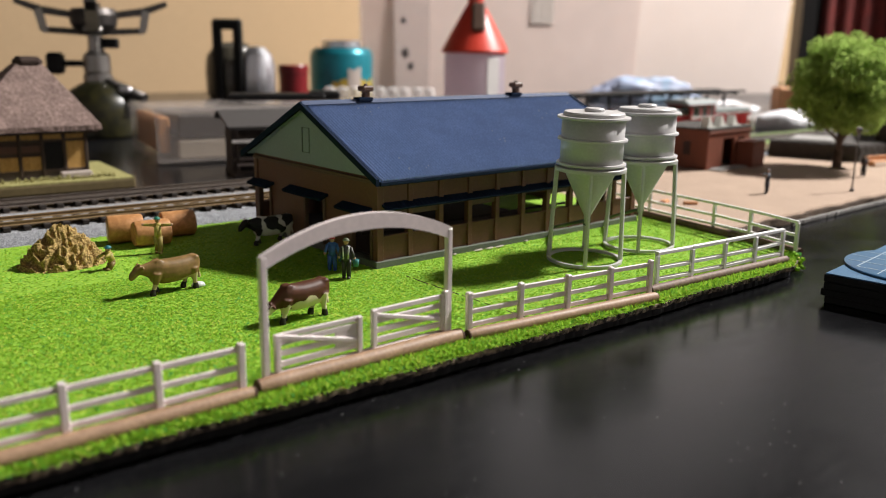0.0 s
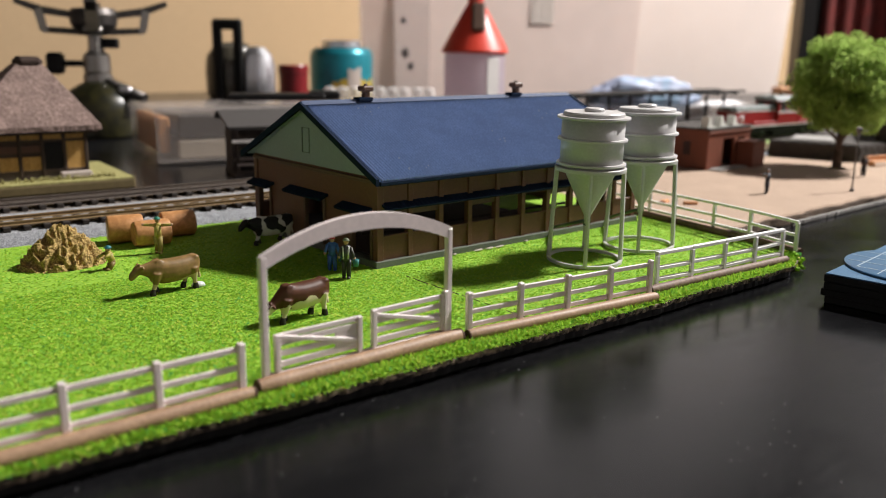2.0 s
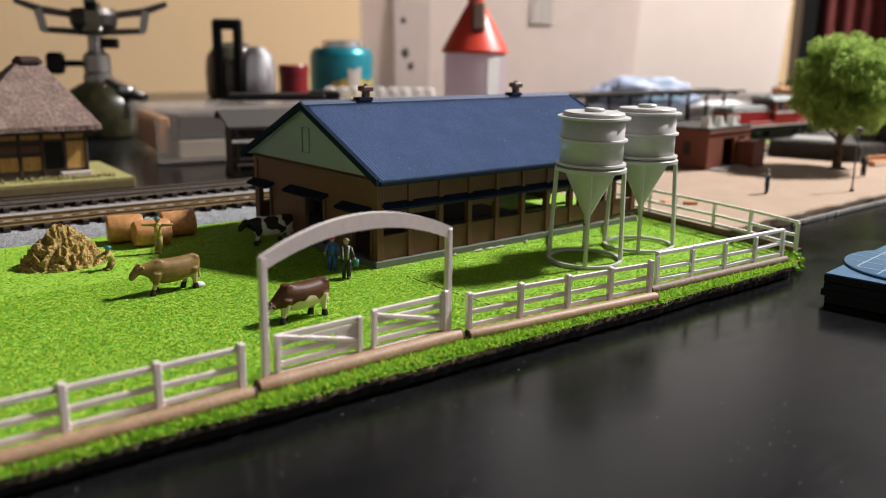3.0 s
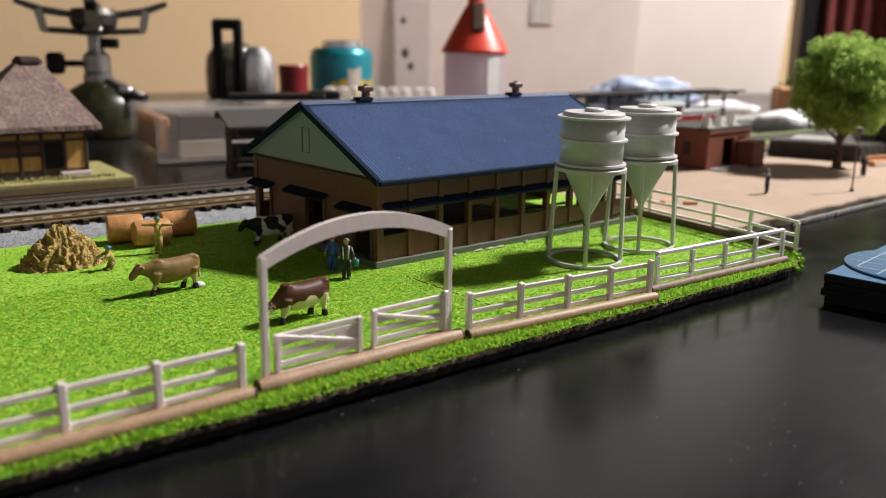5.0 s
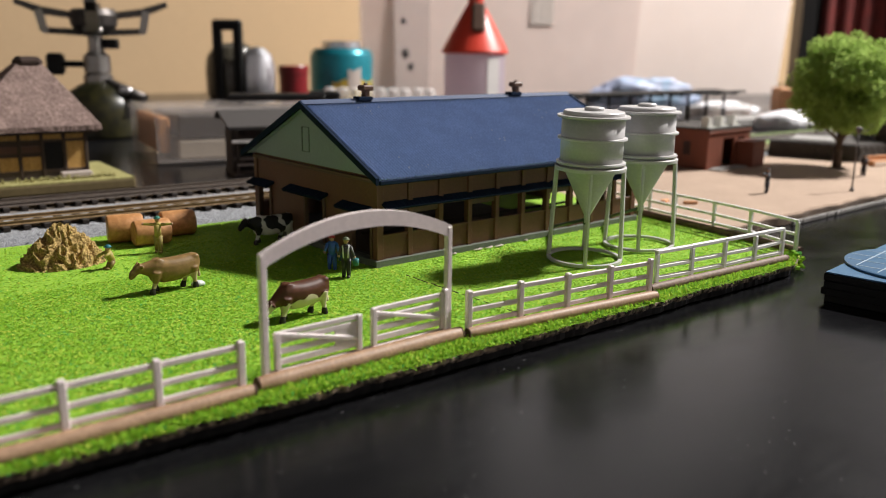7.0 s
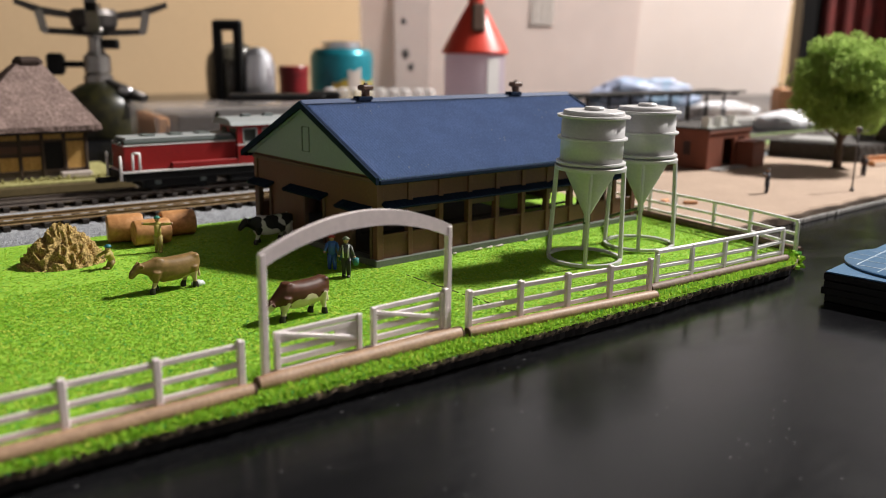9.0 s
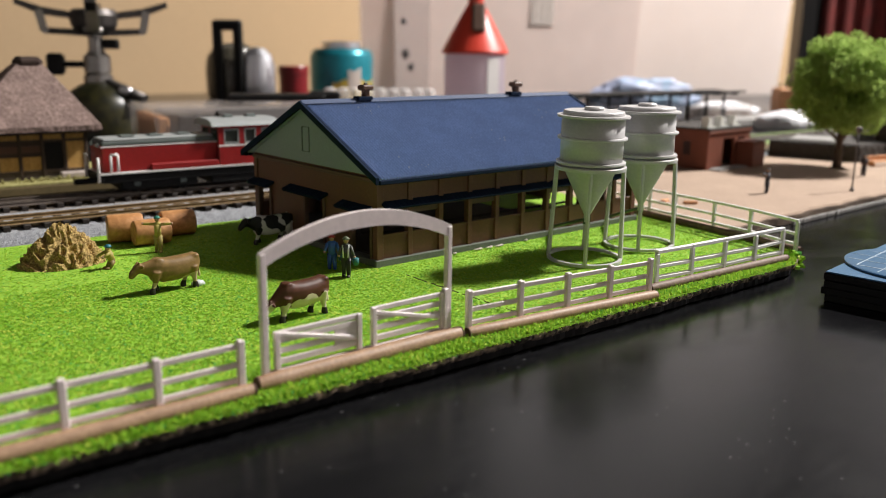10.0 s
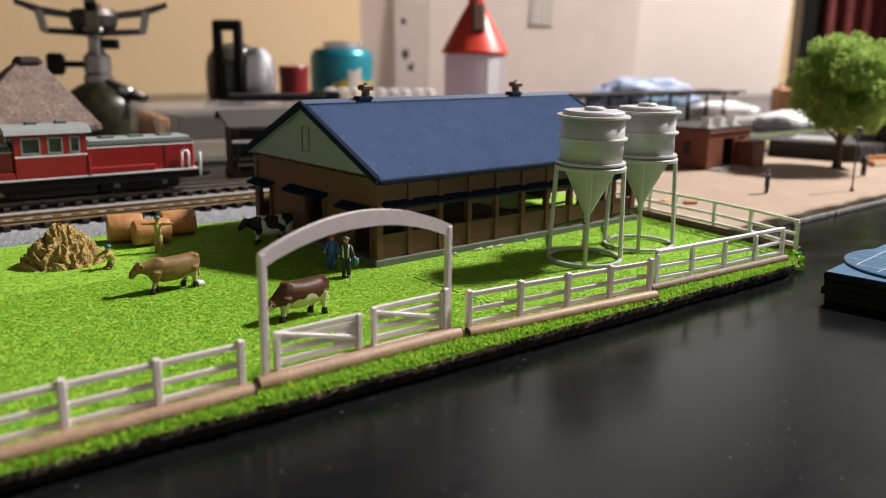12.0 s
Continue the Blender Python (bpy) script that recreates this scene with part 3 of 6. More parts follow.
def fences():
    fence(RUN_A, PALE_FENCE, 0.0101, "pinkish white plastic rail fence with three rails")
    fence(RUN_C, PALE_FENCE, 0.0101, "pinkish white plastic rail fence beside the gate")
    fence(RUN_D, WHITE_FENCE, 0.0104, "white plastic rail fence at the yard's corner", 0.0013, 0.0009, 1.2)
    fence(RUN_E, WHITE_FENCE, 0.0107, "white plastic rail fence between yard and sand", 0.0010, 0.00085, 0.8)
    log_on((-0.150, -0.0592), (-0.0688, -0.0600), 0.00150)
    log_on((-0.0672, -0.0583), (-0.0206, -0.0590), 0.00175)
    log_on((-0.0193, -0.0600), (0.0362, -0.0666), 0.00140)
    log_on((0.0400, -0.0622), (0.0990, -0.0663), 0.00120, LOG_DARK, "dull brown thin log under the corner fence")
    log_on((0.1118, -0.0640), (0.1275, 0.0310), 0.0012, LOG_DARK, "dull brown thin log beside the sand")
    g = thing("arched_gate", pose(0, 0, 0), "pinkish white plastic arched farm gate with two leaves", "gate")
    x0, x1, y = -0.0651, -0.0229, -0.0575
    for x, z in ((x0, 0.0243), (x1, 0.0241)):
        bm = B()
        box(bm, (x, y, (z + 0.001) / 2), (0.00125, 0.0014, z - 0.001), 0.0002)
        part("gate_post", bm, PALE_FENCE, g)
    bm = B()
    n, rise, band = 28, 0.0052, 0.0031
    pts = []
    for k in range(n + 1):
        u = k / n
        top = 0.0243 + rise * (1 - (2 * u - 1) ** 2)
        pts.append((x0 - 0.0004 + (x1 - x0 + 0.0008) * u, top))
    low = [(x, z - band * (0.85 + 0.15 * (1 - abs(2 * i / n - 1)))) for i, (x, z) in enumerate(pts)]
    rows = [[bm.verts.new((x, y + s, z)) for x, z in line] for line in (pts, low) for s in (-0.0006, 0.0006)]
    tf, tb, lf, lb = rows
    for i in range(n):
        for a, b in ((tf, tb), (tb, lb), (lb, lf), (lf, tf)):
            bm.faces.new((a[i], a[i + 1], b[i + 1], b[i]))
    for i in (0, n):
        bm.faces.new((tf[i], tb[i], lb[i], lf[i]))
    bmesh.ops.recalc_face_normals(bm, faces=bm.faces)
    part("arch", bm, PALE_FENCE, g)
    bm = B()
    box(bm, ((x0 + x1) / 2, y, 0.00235), (x1 - x0, 0.0008, 0.0005), 0.0001)
    part("threshold_strip", bm, PALE_FENCE, g)
    for a, b, hi, flip in ((-0.0634, -0.0448, 0.0098, False), (-0.0424, -0.0242, 0.0104, True)):
        leaf = part("gate_leaf", box(B(), (a + 0.0005, y - 0.0004, (hi + 0.0028) / 2), (0.0011, 0.0010, hi - 0.0028), 0.00015), PALE_FENCE, g)
        part("leaf_stile", box(B(), (b - 0.0005, y - 0.0004, (hi + 0.0028) / 2), (0.0011, 0.0010, hi - 0.0028), 0.00015), PALE_FENCE, leaf)
        for z, t in ((hi - 0.0005, 0.0010), (0.0080, 0.0011), (0.0060, 0.0011), (0.0040, 0.0012)):
            part("bar", box(B(), ((a + b) / 2, y - 0.0002, z), (b - a - 0.0018, 0.0005, t), 0.0001), PALE_FENCE, leaf)
        d = math.degrees(math.atan2(0.0046, b - a))
        part("brace", box(B(), ((a + b) / 2, y - 0.0005, 0.0072), (b - a - 0.001, 0.0004, 0.0008), 0.0001, ry=d), PALE_FENCE, leaf)
        if not flip:
            part("gusset", box(B(), (b - 0.0032, y - 0.00022, 0.0062), (0.0054, 0.00036, 0.0036), 0.0001), PALE_FENCE, leaf)
    bm = B()
    box(bm, (x1 - 0.0012, y - 0.0006, 0.0066), (0.0012, 0.0012, 0.0092), 0.0002)
    part("hinge_post", bm, PALE_FENCE, g)


fences()


# ---- the cow barn ----
LB, WB, EAVE, RIDGE = 0.1122, 0.0696, 0.0250, 0.0431


def corrugated(x0, x1, low, high, pitch=0.00105, amp=0.00035, thick=0.0006):
    """A corrugated sheet between its low edge and its high edge, each (y, z)."""
    n = int((x1 - x0) / pitch) * 6
    up = Vector((0, -(high[1] - low[1]), high[0] - low[0])).normalized()
    if up.z < 0:
        up = -up
    v, f = [], []
    for k in range(n + 1):
        x = x0 + (x1 - x0) * k / n
        o = amp * math.cos(2 * math.pi * k / 6)
        for (y, z) in (low, high):
            v.append((x, y + up.y * o, z + up.z * o))
            v.append((x, y + up.y * (o - thick), z + up.z * (o - thick)))
    for k in range(n):
        a, b = 4 * k, 4 * k + 4
        f += [(a, b, b + 2, a + 2), (a + 1, a + 3, b + 3, b + 1), (a, a + 1, b + 1, b), (a + 2, b + 2, b + 3, a + 3)]
    f += [(0, 2, 3, 1), (4 * n, 4 * n + 1, 4 * n + 3, 4 * n + 2)]
    return v, f


def sheet(name, data, material, parent, label=""):
    ob = new(name, soup(name, *data, material))
    ob.parent = parent
    bm = B()
    bm.from_mesh(ob.data)
    bmesh.ops.recalc_face_normals(bm, faces=bm.faces)
    bm.to_mesh(ob.data)
    bm.free()
    return tagged(ob, label)


def awning(parent, y0, y1, z, x=0.0, name="awning"):
    """A small ribbed canopy over a door of the gable wall."""
    bm = B()
    n = 9
    for k in range(n):
        y = y0 + (y1 - y0) * (k + 0.5) / n
        box(bm, (x - 0.0016, y, z + 0.0006), (0.0036, (y1 - y0) / n * 0.9, 0.0009), 0.0001, ry=-22)
    part(name, bm, ROOF_TRIM, parent, "dark blue ribbed canopy")


def barn():
    b = thing("cow_barn", pose(0, 0, 0), "brown plastic cow barn with a blue corrugated roof", "barn")
    th = 0.0014
    sill, head = 0.0086, 0.0163
    bays = 10
    for name, y in (("front_wall", th / 2), ("back_wall", WB - th / 2)):
        w = part(name, box(B(), (LB / 2, y, sill / 2), (LB, th, sill)), BARN_BROWN, b)
        part("upper_wall", box(B(), (LB / 2, y, (head + EAVE) / 2), (LB, th, EAVE - head)), BARN_BROWN, w)
        s = -1 if y < 0.01 else 1
        part("sill", box(B(), (LB / 2, y + s * 0.0009, sill), (LB, 0.0005, 0.0005), 0.0001), BARN_BROWN, w)
        for k in range(bays + 1):
            x = min(max(LB * k / bays, 0.0007), LB - 0.0007)
            part("pillar", box(B(), (x, y + s * 0.0003, EAVE / 2), (0.0016 if 0 < k < bays else 0.0022, th + 0.0006, EAVE - 0.0004), 0.0001), BARN_BROWN, w)
        for k in range(bays):
            xa, xb = LB * k / bays + 0.0008, LB * (k + 1) / bays - 0.0008
            part("window_frame", box(B(), ((xa + xb) / 2, y, head - 0.0005), (xb - xa, th * 0.7, 0.0010)), BARN_FRAME, w)
            if k in (0, 1, 3, 6, 8):
                part("shutter", box(B(), ((xa + xb) / 2, y + s * 0.0004, head - 0.0012), (xb - xa, 0.0005, 0.0022)), BARN_FRAME, w)
    # gables
    for name, x, doors in (("gable_wall", th / 2, ((0.0018, 0.0126, 0.0146), (0.0262, 0.0384, 0.0156), (0.0590, 0.0680, 0.0150))), ("far_gable_wall", LB - th / 2, ((0.0030, 0.0126, 0.0160), (0.0240, 0.0404, 0.0165), (0.0560, 0.0665, 0.0160)))):
        edges = [th]
        for a, c, _ in doors:
            edges += [a, c]
        edges.append(WB - th)
        w = None
        for a, c in zip(edges[0::2], edges[1::2]):
            if c - a < 0.0002:
                continue
            q = part(name if w is None else "wall_section", box(B(), (x, (a + c) / 2, 0.0127), (th, c - a, 0.0254)), BARN_BROWN, w or b)
            w = w or q
        for a, c, h in doors:
            part("lintel", box(B(), (x, (a + c) / 2, (h + 0.0254) / 2), (th, c - a, 0.0254 - h)), BARN_BROWN, w)
            part("door_frame", box(B(), (x - 0.0006, a + 0.0005, h / 2), (th, 0.0011, h), 0.0001), BARN_FRAME, w)
            part("door_frame", box(B(), (x - 0.0006, c - 0.0005, h / 2), (th, 0.0011, h), 0.0001), BARN_FRAME, w)
        xo = -0.0004 if x < 0.01 else LB + 0.0004
        top = prism(B(), [(0.0006, 0.0253), (WB - 0.0006, 0.0253), (WB / 2, RIDGE - 0.0012)], "x", xo - 0.0006, xo + 0.0012)
        g = part("gable_panel", top, GABLE_GREEN, b, "pale green gable panel")
        if x < 0.01:
            for y0, z0, sy, sz in ((0.0371, 0.0323, 0.0002, 0.0074), (0.0331, 0.0323, 0.0002, 0.0074), (0.0351, 0.0360, 0.0042, 0.0002), (0.0351, 0.0287, 0.0042, 0.0002)):
                part("hatch_frame", box(B(), (-0.0011, y0, z0), (0.0003, sy, sz)), HATCH, g)
            part("trim_board", box(B(), (-0.0006, WB / 2, 0.0240), (0.0009, WB, 0.0011), 0.0001), BARN_FRAME, g)
    awning(b, 0.0022, 0.0170, 0.0150)
    awning(b, 0.0247, 0.0470, 0.0158)
    awning(b, 0.0573, 0.0705, 0.0152)
    # canopy along the windows
    can = corrugated(0.0012, LB - 0.001, (-0.0030, 0.0166), (0.0002, 0.0182), 0.0016, 0.00005, 0.0005)
    sheet("window_canopy", can, ROOF_TRIM, b, "dark blue canopy above the windows")
    # roof
    r = sheet("front_roof_slope", corrugated(-0.0025, 0.1131, (-0.0041, EAVE), (WB / 2, RIDGE)), ROOF_BLUE, b, "navy blue corrugated roof slope")
    sheet("back_roof_slope", corrugated(-0.0025, 0.1131, (WB + 0.0041, EAVE), (WB / 2, RIDGE)), ROOF_BLUE, b, "navy blue corrugated roof slope")
    for x in (-0.0028, 0.1134):
        for y0, s in ((-0.0043, 1), (WB + 0.0043, -1)):
            bm = prism(B(), [(y0, EAVE - 0.0014), (y0, EAVE + 0.0005), (WB / 2, RIDGE + 0.0006), (WB / 2, RIDGE - 0.0014)], "x", x - 0.0005, x + 0.0006)
            part("barge_board", bm, ROOF_TRIM, r, "dark navy barge board")
    bm = prism(B(), [(WB / 2 - 0.0016, RIDGE - 0.0002), (WB / 2, RIDGE + 0.0009), (WB / 2 + 0.0016, RIDGE - 0.0002), (WB / 2, RIDGE + 0.0002)], "x", -0.0026, 0.1132)
    part("ridge_cap", bm, RIDGE_BLUE, r)
    for x in (0.0206, 0.0858):
        v = part("roof_vent", box(B(), (x, WB / 2, RIDGE + 0.0022), (0.0021, 0.0021, 0.0030), 0.0003), VENT_BROWN, b, "small brown roof vent")
        part("vent_base", box(B(), (x - 0.0010, WB / 2, RIDGE + 0.0008), (0.0052, 0.0036, 0.0012), 0.0002), ROOF_TRIM, v)
        part("vent_cap", box(B(), (x, WB / 2, RIDGE + 0.0040), (0.0041, 0.0036, 0.0017), 0.0004), VENT_BROWN, v)
        part("vent_knob", box(B(), (x, WB / 2, RIDGE + 0.0051), (0.0011, 0.0011, 0.0008), 0.0002), VENT_BROWN, v)
    part("foundation", box(B(), (LB / 2, WB / 2, 0.0004), (LB + 0.0026, WB + 0.0026, 0.0030), 0.0002), CONCRETE, b, "grey concrete foundation lip")
    part("turf_floor", box(B(), (0.0965, WB / 2, 0.0021), (0.028, WB - 0.003, 0.0006)), TURF, b, "green turf floor inside the barn")
    # Near part of the floor: interior shade put into its dark colour.
    part("shade_floor", box(B(), (0.0420, WB / 2, 0.0021), (0.080, WB - 0.003, 0.0006)), BARN_DARK, b, "dark barn floor, coloured for the shade inside")
    for y0, y1 in ((-0.0046, -0.0034), (WB + 0.0034, WB + 0.0046)):
        part("gutter", box(B(), (LB / 2, (y0 + y1) / 2, EAVE - 0.0009), (LB + 0.0040, y1 - y0, 0.0012), 0.0002), ROOF_TRIM, b, "dark navy eaves gutter")
    part("feed_rail", box(B(), (LB / 2, 0.022, 0.0045), (LB - 0.02, 0.0008, 0.0008)), BARN_DARK, b)


barn()


# ---- silos ----
def silo(x, y, turn, label, lean=(0, 0)):
    s = thing("feed_silo", pose(x, y, 0, 0, 0, 0) @ pose(0, 0, 0, lean[0], lean[1], turn), label, "silo", "feed silos beside the barn")
    bm = B()
    r, h = 0.0108, 0.0266
    lathe(bm, [(r, 0.0004), (r, 0.0012), (r - 0.0010, 0.0012), (r - 0.0010, 0.0004), (r, 0.0004)], 48, cap=False)
    part("base_ring", bm, SILO_PALE, s)
    for k in range(4):
        a = radians(90 * k + 8)
        lg = part("leg", rod(B(), (math.cos(a) * (r - 0.0005), math.sin(a) * (r - 0.0005), 0.0006), (math.cos(a) * 0.0094, math.sin(a) * 0.0094, h), 0.00066, seg=6, smooth=False), SILO_PALE, s)
    part("top_ring", lathe(B(), [(0.0072, h), (0.0100, h), (0.0101, h + 0.0004), (0.0101, h + 0.0010), (0.0098, h + 0.0012), (0.0072, h + 0.0012), (0.0072, h)], 48, cap=False), SILO_PALE, s)
    bm = B()
    lathe(bm, [(0.0009, 0.0112), (0.0009, 0.0134), (0.0074, h - 0.0002), (0.0074, h)], 48)
    part("cone", bm, SILO_GREY, s, "grey-green conical hopper")
    body = part("tank", lathe(B(), [(0.0088, h + 0.0012), (0.0088, 0.0412)], 48), SILO_GREY, s)
    for z in (h + 0.0016, 0.0350):
        part("band", lathe(B(), [(0.0088, z), (0.0097, z + 0.0001), (0.0098, z + 0.0004), (0.0097, z + 0.0008), (0.0088, z + 0.0009)], 48, cap=False), SILO_PALE, body)
    lid = part("lid", lathe(B(), [(0.0090, 0.0410), (0.0101, 0.0411), (0.0102, 0.0414), (0.0101, 0.0418), (0.0086, 0.0419), (0.0085, 0.0427), (0.0082, 0.0430), (0.0, 0.0431)], 48), SILO_PALE, s)
    part("hatch", lathe(B(), [(0.0028, 0.0430), (0.0028, 0.0437), (0.0025, 0.0440), (0.0, 0.0441)], 24), SILO_PALE, lid)
    return s


silo(0.0526, -0.0294, -56, "grey plastic feed silo on four legs beside the fence", (0.9, 1.1))
silo(0.0802, -0.0275, -61, "grey plastic feed silo on four legs beside another")
for x, y in ((0.0526, -0.0294), (0.0802, -0.0275)):
    bm = B()
    rod(bm, (x - 0.0004, y + 0.0006, 0.0118), (x + 0.0185, 0.0002, 0.0026), 0.0005, seg=10)
    rod(bm, (x, y, 0.0106), (x, y, 0.0122), 0.0009, seg=12)
    solo("feed_pipe", bm, PIPE_DARK, pose(0, 0, 0), "thin dark green feed pipe running into the barn", "pipe", "feed pipes")


# ---- hay, bales ----
def hay():
    bm = B()
    rng = random.Random(8)
    nr, ns = 70, 170
    rows = []
    for i in range(nr + 1):
        u = i / nr
        row = []
        for j in range(ns):
            a = 2 * math.pi * j / ns
            rr = 0.0113 * u * (1 + 0.10 * noise.noise((math.cos(a) * 1.3, math.sin(a) * 1.3, 2.0)))
            x, y = rr * math.cos(a) * 1.05, rr * math.sin(a) * 0.8
            z = 0.0121 * (1 - u) ** 0.80 if u > 0.12 else 0.0121 * (0.904 - u * 0.2)
            k = noise.noise((x * 430 + 3, y * 430, z * 190))
            k2 = noise.noise((x * 1100, y * 1100 + 5, z * 800))
            k3 = noise.noise((x * 760 + 9, y * 760, z * 330))
            ridge = 0.75 - abs(k) * 3.2 - abs(k3) * 1.6
            lump = max(-0.0012, 0.0013 * ridge) + 0.00028 * k2
            f = 1 if i < nr else 0
            row.append(bm.verts.new((x * (1 + lump * 70 * f), y * (1 + lump * 70 * f), max(0, z + lump * f))))
        rows.append(row)
    for a, b in zip(rows, rows[1:]):
        for j in range(ns):
            bm.faces.new((a[j], b[j], b[(j + 1) % ns], a[(j + 1) % ns])).smooth = True
    bm.faces.new(rows[0])
    solo("hay_mound", bm, HAY, pose(-0.0668, 0.0555, 0), "lumpy golden brown hay mound on the grass", "hay mound")


hay()


def bale(x, y, turn, l, r, label):
    bm = B()
    pr = [(0, -l / 2), (r * 0.86, -l / 2), (r * 0.96, -l / 2 + 0.0003), (r, -l / 2 + 0.0009), (r * 1.005, 0), (r, l / 2 - 0.0009), (r * 0.96, l / 2 - 0.0003), (r * 0.86, l / 2), (0, l / 2)]
    lathe(bm, pr, 32)
    bmesh.ops.rotate(bm, verts=bm.verts, cent=(0, 0, 0), matrix=Euler((0, radians(90), 0)).to_matrix())
    solo("hay_bale", bm, BALE, pose(x, y, r, 0, 0, turn), label, "hay bale", "round bales on the grass")


bale(-0.0438, 0.0722, -14, 0.0105, 0.0043, "smooth orange-tan round bale lying on its side")
bale(-0.0388, 0.0638, -6, 0.0108, 0.0039, "orange-tan round bale lying before two others")
bale(-0.0275, 0.0714, -8, 0.0106, 0.0041, "orange-brown round bale partly in shade")


# ---- cows ----
def cow(x, y, turn, paint, label, head_low=0.0, scale=1.0):
    """A small moulded cow, standing along its x axis and looking towards +x."""
    bm = B()
    hl = head_low
    loft = ((-0.0073, 0.0067, 0.0009, 0.0010), (-0.0068, 0.0065, 0.0017, 0.0021), (-0.0054, 0.0060, 0.0022, 0.0028), (-0.0030, 0.0056, 0.0025, 0.0030), (0.0000, 0.0054, 0.0026, 0.0031), (0.0026, 0.0055, 0.0023, 0.0031),
            (0.0044, 0.0060, 0.0018, 0.0026), (0.0058, 0.0065 - hl * 0.3, 0.0013, 0.0019), (0.0072, 0.0070 - hl * 0.7, 0.0010, 0.0014), (0.0084, 0.0073 - hl, 0.0009, 0.0010))
    rows = [[bm.verts.new((x, ry * math.cos(u), z + rz * math.copysign(abs(math.sin(u)) ** 0.8, math.sin(u)))) for u in [2 * math.pi * k / 20 for k in range(20)]] for x, z, ry, rz in loft]
    for a, b in zip(rows, rows[1:]):
        for k in range(20):
            bm.faces.new((a[k], a[(k + 1) % 20], b[(k + 1) % 20], b[k]))
    bm.faces.new(rows[0][::-1])
    bm.faces.new(rows[-1])
    bmesh.ops.recalc_face_normals(bm, faces=bm.faces)
    for c, r, t in (((0.0083, 0, 0.0073 - hl), (0.0013, 0.0011, 0.0013), (0, 20, 0)), ((0.0094, 0, 0.0064 - hl), (0.0013, 0.0009, 0.0010), (0, 45, 0)), ((0.0100, 0, 0.0056 - hl), (0.0007, 0.0008, 0.0007), (0, 0, 0)),
                    ((0.0078, 0.0015, 0.0079 - hl), (0.0004, 0.0009, 0.0005), (15, 0, 0)), ((0.0078, -0.0015, 0.0079 - hl), (0.0004, 0.0009, 0.0005), (-15, 0, 0)),
                    ((0.0081, 0.0006, 0.0087 - hl), (0.0003, 0.0003, 0.0005), (0, 0, 0)), ((0.0081, -0.0006, 0.0087 - hl), (0.0003, 0.0003, 0.0005), (0, 0, 0)),
                    ((-0.0060, 0.0012, 0.0080), (0.0010, 0.0007, 0.0007), (0, 0, 0)), ((-0.0060, -0.0012, 0.0080), (0.0010, 0.0007, 0.0007), (0, 0, 0)), ((0.0034, 0.0009, 0.0081), (0.0012, 0.0006, 0.0007), (0, 0, 0)), ((0.0034, -0.0009, 0.0081), (0.0012, 0.0006, 0.0007), (0, 0, 0)), ((-0.0034, 0, 0.0036), (0.0014, 0.0011, 0.0010), (0, 0, 0)), ((0.0044, 0, 0.0042), (0.0013, 0.0008, 0.0013), (0, 0, 0))):
        ball(bm, c, r, 16, 10, t)
    for sx, sy, dx in ((0.0042, 0.0012, 0.0012), (0.0040, -0.0012, -0.0004), (-0.0052, 0.0013, -0.0004), (-0.0048, -0.0013, 0.0012)):
        rod(bm, (sx, sy, 0.0056), (sx + dx * 0.4, sy, 0.0026), 0.0014, 0.00065, 12)
        rod(bm, (sx + dx * 0.4, sy, 0.0030), (sx + dx, sy, 0.0006), 0.00062, 0.00055, 10)
        rod(bm, (sx + dx * 1.05, sy, 0.0013), (sx + dx * 1.1, sy, 0.0), 0.00066, 0.00088, 10)
    rod(bm, (-0.0066, 0, 0.0076), (-0.0073, 0, 0.0030), 0.00035, 0.00035, 8)
    ball(bm, (-0.0073, 0, 0.0028), (0.0004, 0.0004, 0.0007), 8, 6)
    ob = solo("cow_figure", bm, paint, pose(x, y, 0, 0, 0, turn), label, "cow figure", "cow figures")
    ob.scale = (scale, scale, scale)
    re = ob.modifiers.new("moulded", "REMESH")
    re.mode, re.voxel_size, re.use_smooth_shade = "VOXEL", 0.00026, True
    sm = ob.modifiers.new("soften", "SMOOTH")
    sm.iterations, sm.factor = 5, 0.5
    return ob


cow(-0.0538, 0.0120, 182, cow_paint("light_brown_hide", (0.24, 0.142, 0.048), (0.44, 0.33, 0.20), "legs"), "light brown painted cow figure walking on the grass", 0.0006)
cow(-0.0398, -0.0264, 183, cow_paint("red_brown_hide", (0.085, 0.026, 0.010), (0.62, 0.53, 0.38), "belly"), "glossy red-brown cow figure with a cream belly", 0.0036)
cow(-0.0085, 0.0450, 176, cow_paint("black_white_hide", (0.012, 0.012, 0.012), (0.62, 0.60, 0.56), "patch"), "black and white patched cow figure by the barn", 0.0004)
GLUE = mat("white_glue", (0.60, 0.62, 0.62), 0.3, scale=600)
bm = B()
ball(bm, (0, 0, 0.0006), (0.0018, 0.0012, 0.0009), 12, 8)
ball(bm, (0.0012, 0.0002, 0.0003), (0.0008, 0.0008, 0.0005), 10, 6)
solo("glue_blob", bm, GLUE, pose(-0.0472, 0.0117, 0), "small white blob at the cow's hind hoof", "glue blob")


